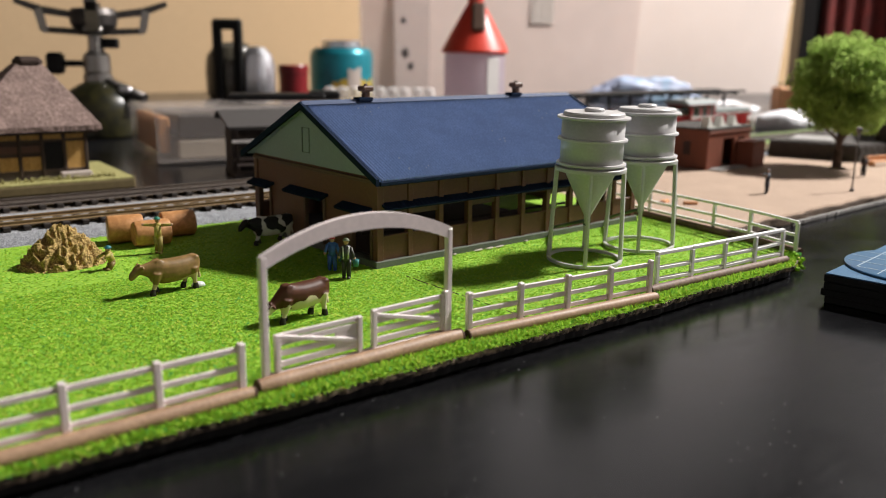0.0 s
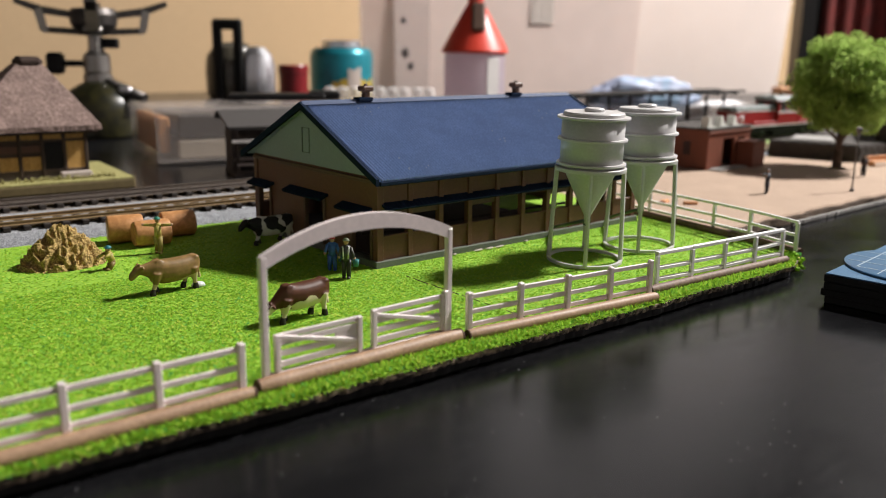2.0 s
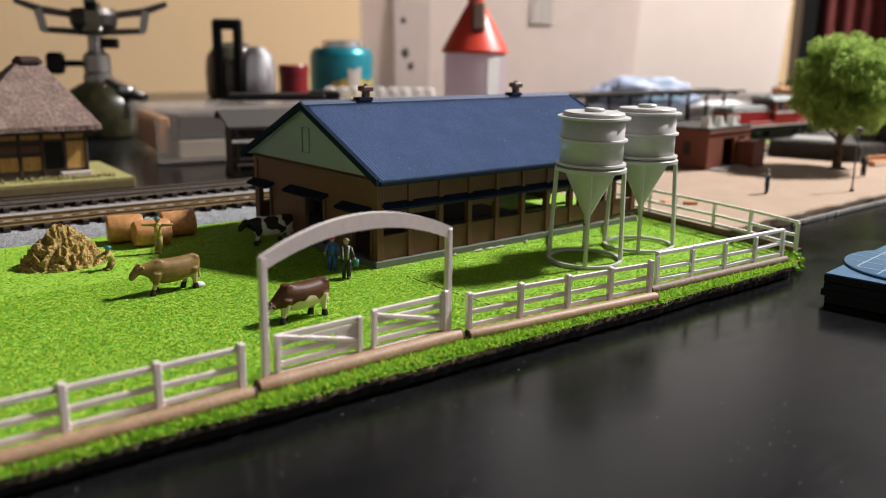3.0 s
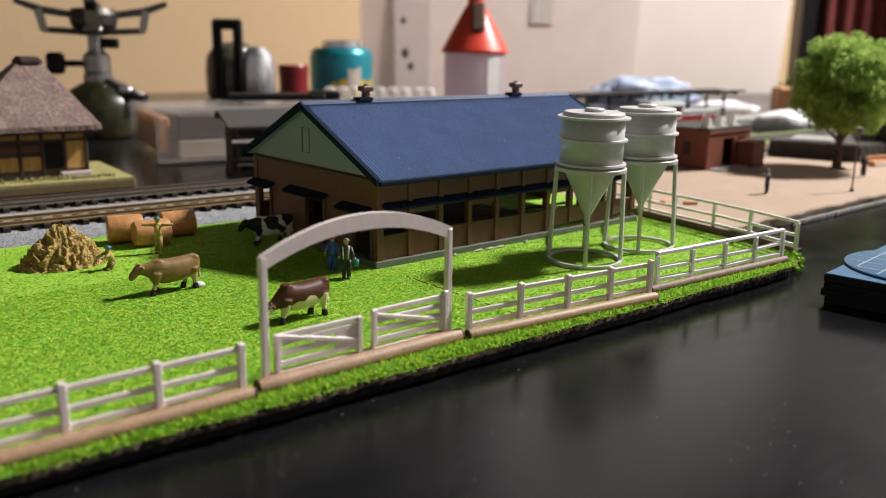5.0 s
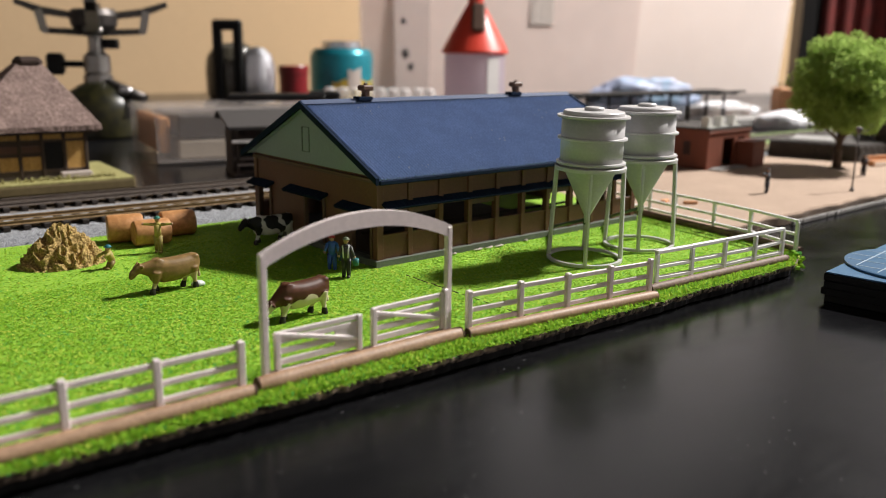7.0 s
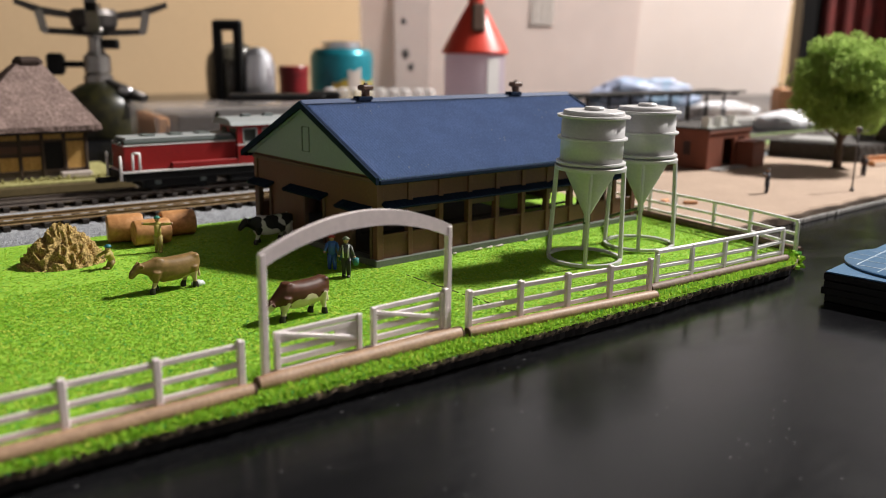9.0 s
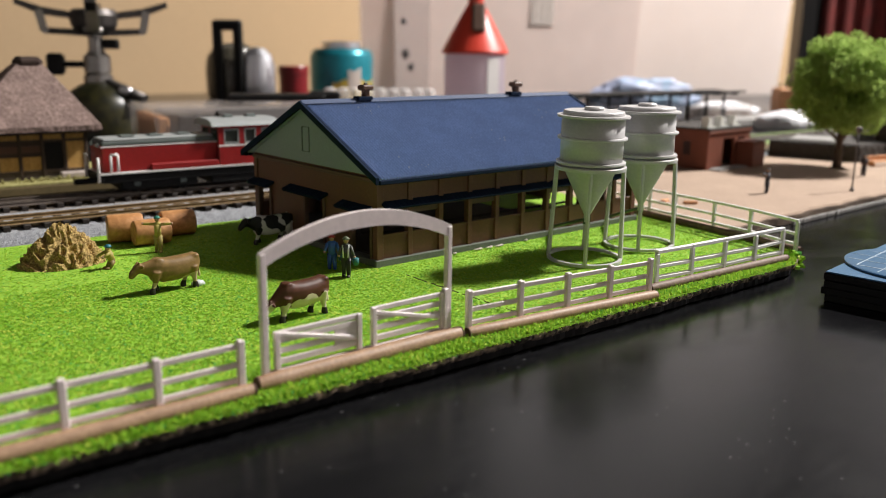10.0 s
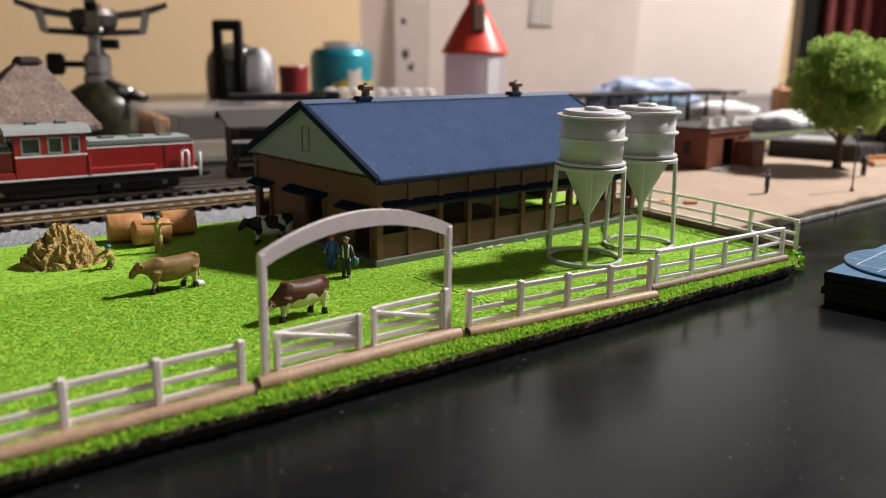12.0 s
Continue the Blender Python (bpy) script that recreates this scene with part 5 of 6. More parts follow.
# ---- the sand ground and its buildings ----
def sand():
    g = thing("sand_ground", pose(0, 0, 0), "pale pinkish sand-covered board with a rough brown edge", "sand board", kind="structure")
    ring = [(0.1290, 0.0860), (0.1270, 0.0300), (0.1245, 0.0000), (0.1215, -0.0180)]
    xs = np.arange(0.126, 0.62, 0.004)
    ring += [(x, -0.0285 + 0.005 * (x - 0.17) + 0.0007 * math.sin(x * 170) + 0.0004 * math.sin(x * 410)) for x in xs]
    ring += [(0.62, 0.075), (0.40, 0.0865)]
    bm = B()
    a = [bm.verts.new((x + random.uniform(-.0005, .0005), y - random.uniform(0, .0006), DESK_Z + 0.0003)) for x, y in ring]
    b = [bm.verts.new((x, y, -0.0010)) for x, y in ring]
    bm.faces.new(a[::-1])
    bm.faces.new(b)
    for i in range(len(ring)):
        j = (i + 1) % len(ring)
        bm.faces.new((a[i], a[j], b[j], b[i]))
    part("board", bm, DIRT_EDGE, g, "rough brown board edge")
    bm = B()
    c = [bm.verts.new((x, y + (0.0010 if y < -0.02 else 0), -0.0009)) for x, y in ring]
    d = [bm.verts.new((x, y + (0.0016 if y < -0.02 else 0), -0.0002)) for x, y in ring]
    bm.faces.new(d)
    for i in range(len(ring)):
        j = (i + 1) % len(ring)
        bm.faces.new((c[i], c[j], d[j], d[i]))
    part("sand_sheet", bm, SAND, g)
    bm = B()
    box(bm, (0.43, 0.0915, -0.0024), (0.36, 0.0100, 0.0030), 0.0005)
    solo("grass_verge", bm, TURF, pose(0, 0, 0), "narrow green verge between wall and railway", "grass verge", kind="structure")
    ed = thing("stone_edging", pose(0, 0, 0), "row of small pale stones along the sand edge", "edging")
    me = to_mesh("stone", box(B(), (0, 0, 0), (0.0022, 0.0014, 0.0016), 0.0002), PATH_GREY)
    for k in range(60):
        x = 0.17 + k * 0.0024
        piece("stone", me, ed, pose(x, -0.0308 + random.uniform(-.0002, .0002) + 0.005 * (x - 0.17), DESK_Z + 0.0010, 0, 0, random.uniform(-6, 6)))


sand()


def brick_building():
    m = pose(0.2500, 0.0602, 0, 0, 0, 3)
    b = thing("brick_engine_house", m, "small red-brown brick building with three white roof lights", "building")
    w, d, h = 0.043, 0.034, 0.0203
    th = 0.0014
    wall = part("front_wall", box(B(), (0.0075, th / 2, h / 2), (0.015, th, h)), BRICK_RED, b)
    part("wall_section", box(B(), (0.040, th / 2, h / 2), (0.006, th, h)), BRICK_RED, wall)
    part("lintel", box(B(), (0.026, th / 2, h - 0.0025), (0.022, th, 0.0050)), BRICK_RED, wall)
    part("pier", box(B(), (0.0285, th / 2, (h - 0.005) / 2), (0.004, th, h - 0.005)), BRICK_RED, wall)
    part("side_wall", box(B(), (th / 2, d / 2 + th / 2, h / 2), (th, d - th, h)), BRICK_RED, b)
    part("far_wall", box(B(), (w - th / 2, d / 2 + th / 2, h / 2), (th, d - th, h)), BRICK_RED, b)
    part("back_wall", box(B(), (w / 2, d, h / 2), (w - 2 * th, th, h)), BRICK_RED, b)
    part("inside_floor", box(B(), (w / 2, d / 2, 0.0006), (w - 0.004, d - 0.004, 0.0008)), BRICK_DARK, b)
    part("roof_slab", box(B(), (w / 2, d / 2, h + 0.0004), (w + 0.0015, d + 0.0015, 0.0010), 0.0002), GREY_WALL, b, "dark grey flat roof")
    part("parapet", box(B(), (w / 2, -0.0003, h - 0.0014), (w + 0.001, 0.0006, 0.0012), 0.0001), BRICK_RED, b)
    for k in range(3):
        x = 0.002 + 0.0125 * k
        bm = prism(B(), [(x, h + 0.0009), (x + 0.0090, h + 0.0009), (x + 0.0045, h + 0.0022), (x + 0.0018, h + 0.0066), (x + 0.0008, h + 0.0066)], "y", 0.002, 0.0062)
        part("roof_light", bm, SKYLIGHT, b, "pale saw-tooth roof light")
    part("side_window", box(B(), (-0.0002, 0.012, 0.0105), (0.0008, 0.004, 0.007)), BRICK_DARK, b)
    an = part("annex", box(B(), (0.0348, -0.0052, 0.0064), (0.0125, 0.0100, 0.0128), 0.0003), BRICK_RED, b, "low brick annex")
    part("coping", box(B(), (0.0348, -0.0052, 0.0132), (0.0131, 0.0106, 0.0010), 0.0002), BRICK_RED, an)
    part("apron", box(B(), (0.016, -0.004, 0.0004), (0.030, 0.007, 0.0008), 0.0002), PATH_GREY, b, "pale grey step before the door")


brick_building()


def park_wall():
    w = thing("stone_retaining_wall", pose(0, 0, 0), "dark grey stone retaining wall with turf and pale path", "stone wall", kind="structure")
    pts = [(0.338, 0.0760), (0.345, 0.0520), (0.352, 0.0300), (0.430, 0.0180), (0.520, 0.0120)]
    ring = pts + [(0.52, 0.0760)]
    part("wall_core", prism(B(), ring, "z", -0.001, 0.0086), GREY_WALL, w)
    part("path_top", prism(B(), [(x + 0.0006, y + 0.0004) for x, y in ring], "z", 0.0086, 0.0094), GREY_WALL, w)
    part("path_slab", box(B(), (0.366, 0.062, 0.0097), (0.026, 0.030, 0.0008), 0.0002, rz=-70), PATH_GREY, w, "pale path slab")
    for (xa, ya), (xb, yb) in zip(pts, pts[1:]):
        n = int(math.hypot(xb - xa, yb - ya) / 0.006)
        turn = math.degrees(math.atan2(yb - ya, xb - xa))
        for k in range(n):
            for r in range(3):
                u = (k + 0.5 + 0.25 * (r % 2)) / n
                if u > 1:
                    continue
                bm = B()
                box(bm, (0, 0, 0), (0.0056, 0.0012, 0.0029), 0.0003)
                part("stone", bm, GREY_WALL, w).matrix_basis = pose(xa + (xb - xa) * u, ya + (yb - ya) * u, 0.0014 + 0.0029 * r, 0, 0, turn)


park_wall()
bm = B()
prism(bm, [(0.382, 0.034), (0.396, 0.0160), (0.44, 0.0120), (0.56, 0.0065), (0.60, 0.06), (0.43, 0.06)], "z", -0.001, 0.0300)
bmesh.ops.bevel(bm, geom=list(bm.edges), offset=0.0015, segments=1, affect="EDGES")
solo("dark_embankment", bm, DARK_EARTH, pose(0, 0, 0), "dark brown rocky embankment behind the tree", "embankment", kind="structure")


def tree():
    t = thing("model_tree", pose(0.3176, 0.0248, -0.0002), "round bright green model tree with a brown trunk", "tree")
    rng = random.Random(5)
    bm = B()
    p = Vector((0, 0, 0))
    rod(bm, (0, 0, 0), (0.0003, 0.0002, 0.010), 0.0026, 0.0018, 12)
    rod(bm, (0.0003, 0.0002, 0.010), (0.0, 0, 0.030), 0.0018, 0.0012, 12)
    for k in range(6):
        a = k * 1.05
        rod(bm, (0, 0, 0.0006), (math.cos(a) * 0.0045, math.sin(a) * 0.0045, 0), 0.0012, 0.0004, 8)
    for k in range(9):
        a = k * 2.4
        z = 0.012 + k * 0.0018
        e = Vector((math.cos(a) * 0.015, math.sin(a) * 0.015, z + 0.014))
        rod(bm, (0, 0, z), e, 0.0010, 0.0004, 8)
        for s in (-1, 1):
            rod(bm, e * 0.6 + Vector((0, 0, z * 0.4)), e + Vector((s * 0.004, -s * 0.003, 0.005)), 0.0005, 0.0002, 6)
    part("trunk", bm, BARK, t)
    v, f = [], []
    rg = np.random.default_rng(3)
    c0 = np.array([0.0005, 0.0, 0.0425])
    for k in range(420):
        d = rg.normal(size=3)
        d /= np.linalg.norm(d)
        u = rg.uniform(0.60, 0.93) if k > 60 else rg.uniform(0.1, 0.6)
        if d[2] < -0.85:
            u *= 0.85
        c = c0 + d * np.array([0.0290, 0.0290, 0.0275]) * u
        rad = rg.uniform(0.0028, 0.0062)
        n = int(rad * 36000)
        for _ in range(n):
            q = rg.normal(size=3)
            q = q / np.linalg.norm(q) * rad * rg.uniform(0.45, 1.0) ** 0.5
            o = c + q
            a, b = rg.normal(size=3), rg.normal(size=3)
            a = a / np.linalg.norm(a) * rg.uniform(0.0004, 0.0009)
            b = b / np.linalg.norm(b) * rg.uniform(0.0004, 0.0009)
            i = len(v)
            v += [tuple(o - a), tuple(o - b), tuple(o + a), tuple(o + b)]
            f.append((i, i + 1, i + 2, i + 3))
    ob = new("crown", soup("crown", v, f, LEAF))
    ob.parent = t
    tagged(ob, "clumpy bright green foam foliage", kind="stuff")


tree()
figure(0.2086, 0.0028, 160, (0.03, 0.03, 0.04), (0.02, 0.02, 0.03), (0.03, 0.02, 0.02), "dark toy figure leaning forward on the sand", ((0.0022, 0, -0.0004), (0.0022, 0, -0.0006)))
figure(0.2973, 0.0016, 200, (0.05, 0.03, 0.025), (0.03, 0.025, 0.03), (0.04, 0.03, 0.02), "dark toy figure standing under the tree")
figure(0.4020, 0.0800, 200, (0.04, 0.06, 0.05), (0.03, 0.04, 0.03), (0.04, 0.03, 0.02), "dark toy figure standing at the green verge")


LAMP_GREY = mat("dark_grey_lamp_post", (0.14, 0.12, 0.11), 0.6, var=0.15, scale=400)


def street_lamp(x, y, h):
    s = thing("park_lamp", pose(x, y, -0.0002), "thin dark grey park lamp with a small round head", "street lamp")
    part("foot", rod(B(), (0, 0, 0), (0, 0, 0.0014), 0.0011, 0.0008, 12), LAMP_GREY, s)
    part("pole", rod(B(), (0, 0, 0.0010), (0, 0, h - 0.002), 0.00038, 0.00032, 8), LAMP_GREY, s)
    part("head", lathe(B(), [(0.0006, h - 0.0026), (0.0014, h - 0.0012), (0.0013, h), (0.0, h + 0.0005)], 16), LAMP_GREY, s)


street_lamp(0.2462, -0.0167, 0.0282)
bn = thing("orange_bench", pose(0.3500, 0.0150, -0.0002, 0, 0, -15), "orange-brown toy bench on the sand", "bench")
part("seat", box(B(), (0, 0, 0.0026), (0.0200, 0.0040, 0.0008), 0.0002), ORANGE, bn)
part("backrest", box(B(), (0, 0.0019, 0.0044), (0.0200, 0.0007, 0.0024), 0.0002), ORANGE, bn)
for x in (-0.0085, 0.0085):
    part("leg", box(B(), (x, 0, 0.0012), (0.0010, 0.0034, 0.0024)), ORANGE, bn)
for x, y, a in ((0.1530, 0.0150, 20), (0.1585, 0.0070, -40)):
    bm = B()
    box(bm, (0, 0, 0.0007), (0.0056, 0.0016, 0.0014), 0.0003)
    box(bm, (0.0005, 0.0014, 0.0006), (0.0030, 0.0012, 0.0011), 0.0003)
    solo("orange_block", bm, ORANGE, pose(x, y, -0.0002, 0, 0, a), "small orange-brown block lying on the sand", "block", "blocks on the sand")


# ---- station platform beyond the tracks ----
def platform():
    a = math.degrees(math.atan2(-0.0127, 0.2249))
    s = thing("station_platform", pose(0.4570, 0.2280, DESK_Z, 0, 0, a), "model station platform with a dark roof on pale posts", "station platform")
    part("deck", box(B(), (0, 0, 0.0040), (0.300, 0.030, 0.0080), 0.0004), PATH_GREY, s)
    roof = part("roof", prism(B(), [(-0.0150, 0.0308), (-0.0150, 0.0324), (0, 0.0306), (0.0150, 0.0324), (0.0150, 0.0308), (0, 0.0290)], "x", -0.135, 0.074), BLACK_PLASTIC, s, "dark flat platform roof")
    for k in range(9):
        x = -0.125 + k * 0.0238
        part("post", box(B(), (x, 0, 0.0188), (0.0018, 0.0018, 0.0216), 0.0002), BLACK_PLASTIC, s)
        part("roof_bracket", box(B(), (x, 0, 0.0298), (0.0012, 0.026, 0.0016)), BLACK_PLASTIC, roof)
    for k in range(9):
        x = -0.110 + k * 0.027
        part("seat", box(B(), (x, 0.004, 0.0110), (0.0120, 0.0040, 0.0010), 0.0002), VENT_BROWN, s)
    for k in range(40):
        part("fence_slat", box(B(), (-0.135 + k * 0.0066, 0.0120, 0.0135), (0.0026, 0.0008, 0.0110)), LABEL_GREY, s)


platform()


# ---- storage and clutter behind the layout ----
FACING = -39.87          # degrees: the back things stand square to the view


def case():
    c = thing("plastic_storage_case", pose(0.0395, 0.2580, DESK_Z, 0, 0, -10), "flat frosted plastic storage case with packed models inside", "storage case")
    w, d, h = 0.23, 0.072, 0.0300
    part("base", box(B(), (w / 2, d / 2, 0.0012), (w, d, 0.0024), 0.0006), CASE, c)
    for ctr, s in (((w / 2, 0.0007, h / 2), (w, 0.0014, h - 0.004)), ((w / 2, d - 0.0007, h / 2), (w, 0.0014, h - 0.004)), ((0.0007, d / 2, h / 2), (0.0014, d - 0.003, h - 0.004)), ((w - 0.0007, d / 2, h / 2), (0.0014, d - 0.003, h - 0.004))):
        part("side", box(B(), ctr, s, 0.0003), CASE, c)
    part("lid", box(B(), (w / 2, d / 2, h - 0.0012), (w + 0.003, d + 0.003, 0.0030), 0.0008), CASE, c, "frosted lid")
    part("orange_insert", box(B(), (0.0055, d / 2, 0.0160), (0.006, d - 0.010, 0.019), 0.001), ORANGE, c, "orange card insert")
    part("dark_insert", box(B(), (0.120, d / 2, 0.0200), (0.215, d - 0.006, 0.0125), 0.001), DARK_GOODS, c, "dark packed models")
    part("pale_insert", box(B(), (0.034, d / 2, 0.0078), (0.044, d - 0.006, 0.0105), 0.001), CARD_CREAM, c, "cream card box")
    bm = B()
    box(bm, (0, 0, 0.0020), (0.060, 0.018, 0.0040), 0.001)
    box(bm, (0.030, 0.002, 0.0028), (0.020, 0.012, 0.0056), 0.0012)
    solo("dark_hand_tool", bm, BLACK_PLASTIC, pose(0.135, 0.300, DESK_Z + 0.0304, 0, 0, -30), "dark flat tool lying on the case lid", "tool")


case()


def stove():
    """A camping gas burner: canister, valve block with a knob, and folding pot arms."""
    s = thing("gas_stove", pose(0.0680, 0.4320, DESK_Z, 0, 0, FACING), "camping gas stove on an olive-green canister", "gas stove")
    part("canister", lathe(B(), [(0.026, 0.0), (0.0275, 0.0015), (0.0275, 0.0190), (0.0262, 0.0250), (0.0215, 0.0310), (0.0150, 0.0355), (0.0105, 0.0375), (0.0085, 0.0380), (0.0, 0.0385)], 40, (0.001, 0, 0)), OLIVE, s, "glossy olive-green gas canister")
    v = part("valve_body", lathe(B(), [(0.0088, 0.0365), (0.0098, 0.0380), (0.0098, 0.0425), (0.0080, 0.0435), (0.0090, 0.0450), (0.0090, 0.0555), (0.0060, 0.0580), (0.0050, 0.0610), (0.0050, 0.0720), (0.0075, 0.0740), (0.0075, 0.0780), (0.0, 0.0785)], 24), STEEL, s)
    part("knob_stem", rod(B(), (-0.005, 0, 0.0500), (-0.025, 0, 0.0500), 0.0022, seg=12), BLACK_PLASTIC, v)
    part("knob", box(B(), (-0.0290, 0, 0.0500), (0.0115, 0.0090, 0.0150), 0.0022), BLACK_PLASTIC, v, "black control knob")
    part("side_lever", box(B(), (0.0105, 0.0, 0.0640), (0.0110, 0.0050, 0.0070), 0.001), BLACK_PLASTIC, v)
    lv = part("lever_arm", rod(B(), (0.008, -0.004, 0.0370), (0.036, -0.012, 0.0270), 0.0042, 0.0036, 14), DARK_METAL, s, "dark metal lever arm")
    # Chrome ball added as the bright highlight on the dark lever.
    part("lever_glint", ball(B(), (0.0225, -0.0110, 0.0325), (0.0050, 0.0030, 0.0034), 14, 9), CHROME, lv)
    part("burner_head", lathe(B(), [(0.0060, 0.0690), (0.0110, 0.0710), (0.0150, 0.0760), (0.0160, 0.0830), (0.0140, 0.0870), (0.0, 0.0880)], 32), DARK_METAL, s)
    for k in range(4):
        a = 20 + 90 * k
        arm = part("pot_arm", prism(B(), [(0.006, 0.0690), (0.030, 0.0705), (0.034, 0.0740), (0.030, 0.0745), (0.006, 0.0735)], "y", -0.0048, 0.0048), DARK_METAL, s, "folding pot support arm")
        arm.matrix_basis = pose(0, 0, 0, 0, 0, a)
        for nm, poly, t in (("upright", [(0.029, 0.0705), (0.034, 0.0720), (0.037, 0.0850), (0.032, 0.0870), (0.030, 0.0780)], 0.0040), ("finger", [(0.010, 0.0800), (0.033, 0.0830), (0.049, 0.0895), (0.048, 0.0930), (0.032, 0.0880), (0.010, 0.0845)], 0.0036)):
            part(nm, prism(B(), poly, "y", -t, t), STEEL if nm == "upright" else DARK_METAL, arm)
        part("pivot", rod(B(), (0.031, -0.0060, 0.0725), (0.031, 0.0060, 0.0725), 0.0022, seg=12), STEEL, arm)


stove()


def lantern():
    l = thing("camping_lantern", pose(0.2160, 0.5230, DESK_Z, 0, 0, FACING), "small steel lantern with a black upright handle frame", "lantern")
    part("base", lathe(B(), [(0.026, 0), (0.027, 0.002), (0.027, 0.014), (0.025, 0.017), (0.0, 0.018)], 32), BLACK_PLASTIC, l)
    part("globe", lathe(B(), [(0.020, 0.017), (0.0245, 0.021), (0.0250, 0.043), (0.0235, 0.054), (0.0180, 0.062), (0.010, 0.066), (0.0, 0.067)], 32), SMOKED, l, "dark smoked glass globe")
    for x in (-0.0070, 0.0105):
        part("frame_bar", box(B(), (x, -0.0260, 0.0440), (0.0080, 0.0060, 0.0800), 0.0015), BLACK_PLASTIC, l)
    part("frame_top", box(B(), (0.00175, -0.0260, 0.0810), (0.0255, 0.0064, 0.0090), 0.002), BLACK_PLASTIC, l)
    part("reflector", lathe(B(), [(0.0, 0.0), (0.0140, 0.0), (0.0155, 0.004), (0.0155, 0.0300), (0.0130, 0.0400), (0.0070, 0.0460), (0.0, 0.0475)], 32, (0.0230, -0.012, 0.016)), CHROME, l, "polished rounded metal reflector")


lantern()
bm = B()
lathe(bm, [(0.0135, 0), (0.0142, 0.001), (0.0142, 0.036), (0.0150, 0.037), (0.0150, 0.044), (0.0140, 0.0455), (0.0, 0.0458)], 32)
solo("red_jar", bm, DEEP_RED, pose(0.3055, 0.5749, DESK_Z), "dark red cylindrical plastic jar", "jar")


def can():
    c = thing("drink_can", pose(0.3720, 0.5890, DESK_Z), "teal and yellow drink can with a silver top", "drink can")
    r = 0.0330
    part("body", lathe(B(), [(0.026, 0), (0.030, 0.003), (r, 0.008), (r, 0.054), (0.0315, 0.059), (0.0285, 0.0620), (0.0285, 0.0625), (0.0, 0.0625)], 48), TEAL, c)
    for nm, a0, a1, z0, z1, m in (("yellow_print", -140, -50, 0.008, 0.030, CAN_YELLOW), ("picture_print", -112, -86, 0.022, 0.042, LABEL_GREY)):
        bm = B()
        lift = 0.0004 if nm == "yellow_print" else 0.0007
        low = [bm.verts.new(((r + lift) * math.cos(radians(a)), (r + lift) * math.sin(radians(a)), z0)) for a in range(a0, a1 + 1, 5)]
        high = [bm.verts.new(((r + lift) * math.cos(radians(a)), (r + lift) * math.sin(radians(a)), z1 + 0.002 * math.sin(a * 0.2))) for a in range(a0, a1 + 1, 5)]
        for i in range(len(low) - 1):
            bm.faces.new((low[i], low[i + 1], high[i + 1], high[i])).smooth = True
        part(nm, bm, m, c, "yellow printed patch" if nm == "yellow_print" else "grey printed picture")
    part("rim", lathe(B(), [(0.0200, 0.0625), (0.0205, 0.0630), (0.0205, 0.0695), (0.0190, 0.0700), (0.0180, 0.0682), (0.0, 0.0680)], 48), CHROME, c)


can()


def bottle():
    b = thing("glue_bottle", pose(0.3790, 0.3850, DESK_Z, 0, 0, FACING), "milky plastic bottle with a red conical cap", "bottle")
    part("body", lathe(B(), [(0.024, 0), (0.0265, 0.002), (0.0268, 0.008), (0.0268, 0.056), (0.0255, 0.060), (0.020, 0.0615), (0.0, 0.062)], 48), MILKY, b, "milky lavender translucent body")
    cap = part("cap", lathe(B(), [(0.0260, 0.0595), (0.0292, 0.0600), (0.0294, 0.0618), (0.0262, 0.0680), (0.0090, 0.0990), (0.0070, 0.1020), (0.0065, 0.1120), (0.0050, 0.1140), (0.0, 0.1145)], 48), CAP_RED, b, "bright red conical cap")
    part("cap_tab", box(B(), (0.0022, -0.0130, 0.0890), (0.0120, 0.0090, 0.0270), 0.002, rx=-24), BARN_FRAME, cap, "dark brown tab")
    part("label_strip", box(B(), (0.0150, -0.0222, 0.034), (0.0130, 0.0012, 0.044), 0.0005, rz=34), LOCO_WHITE, b, "pale label strip")


bottle()


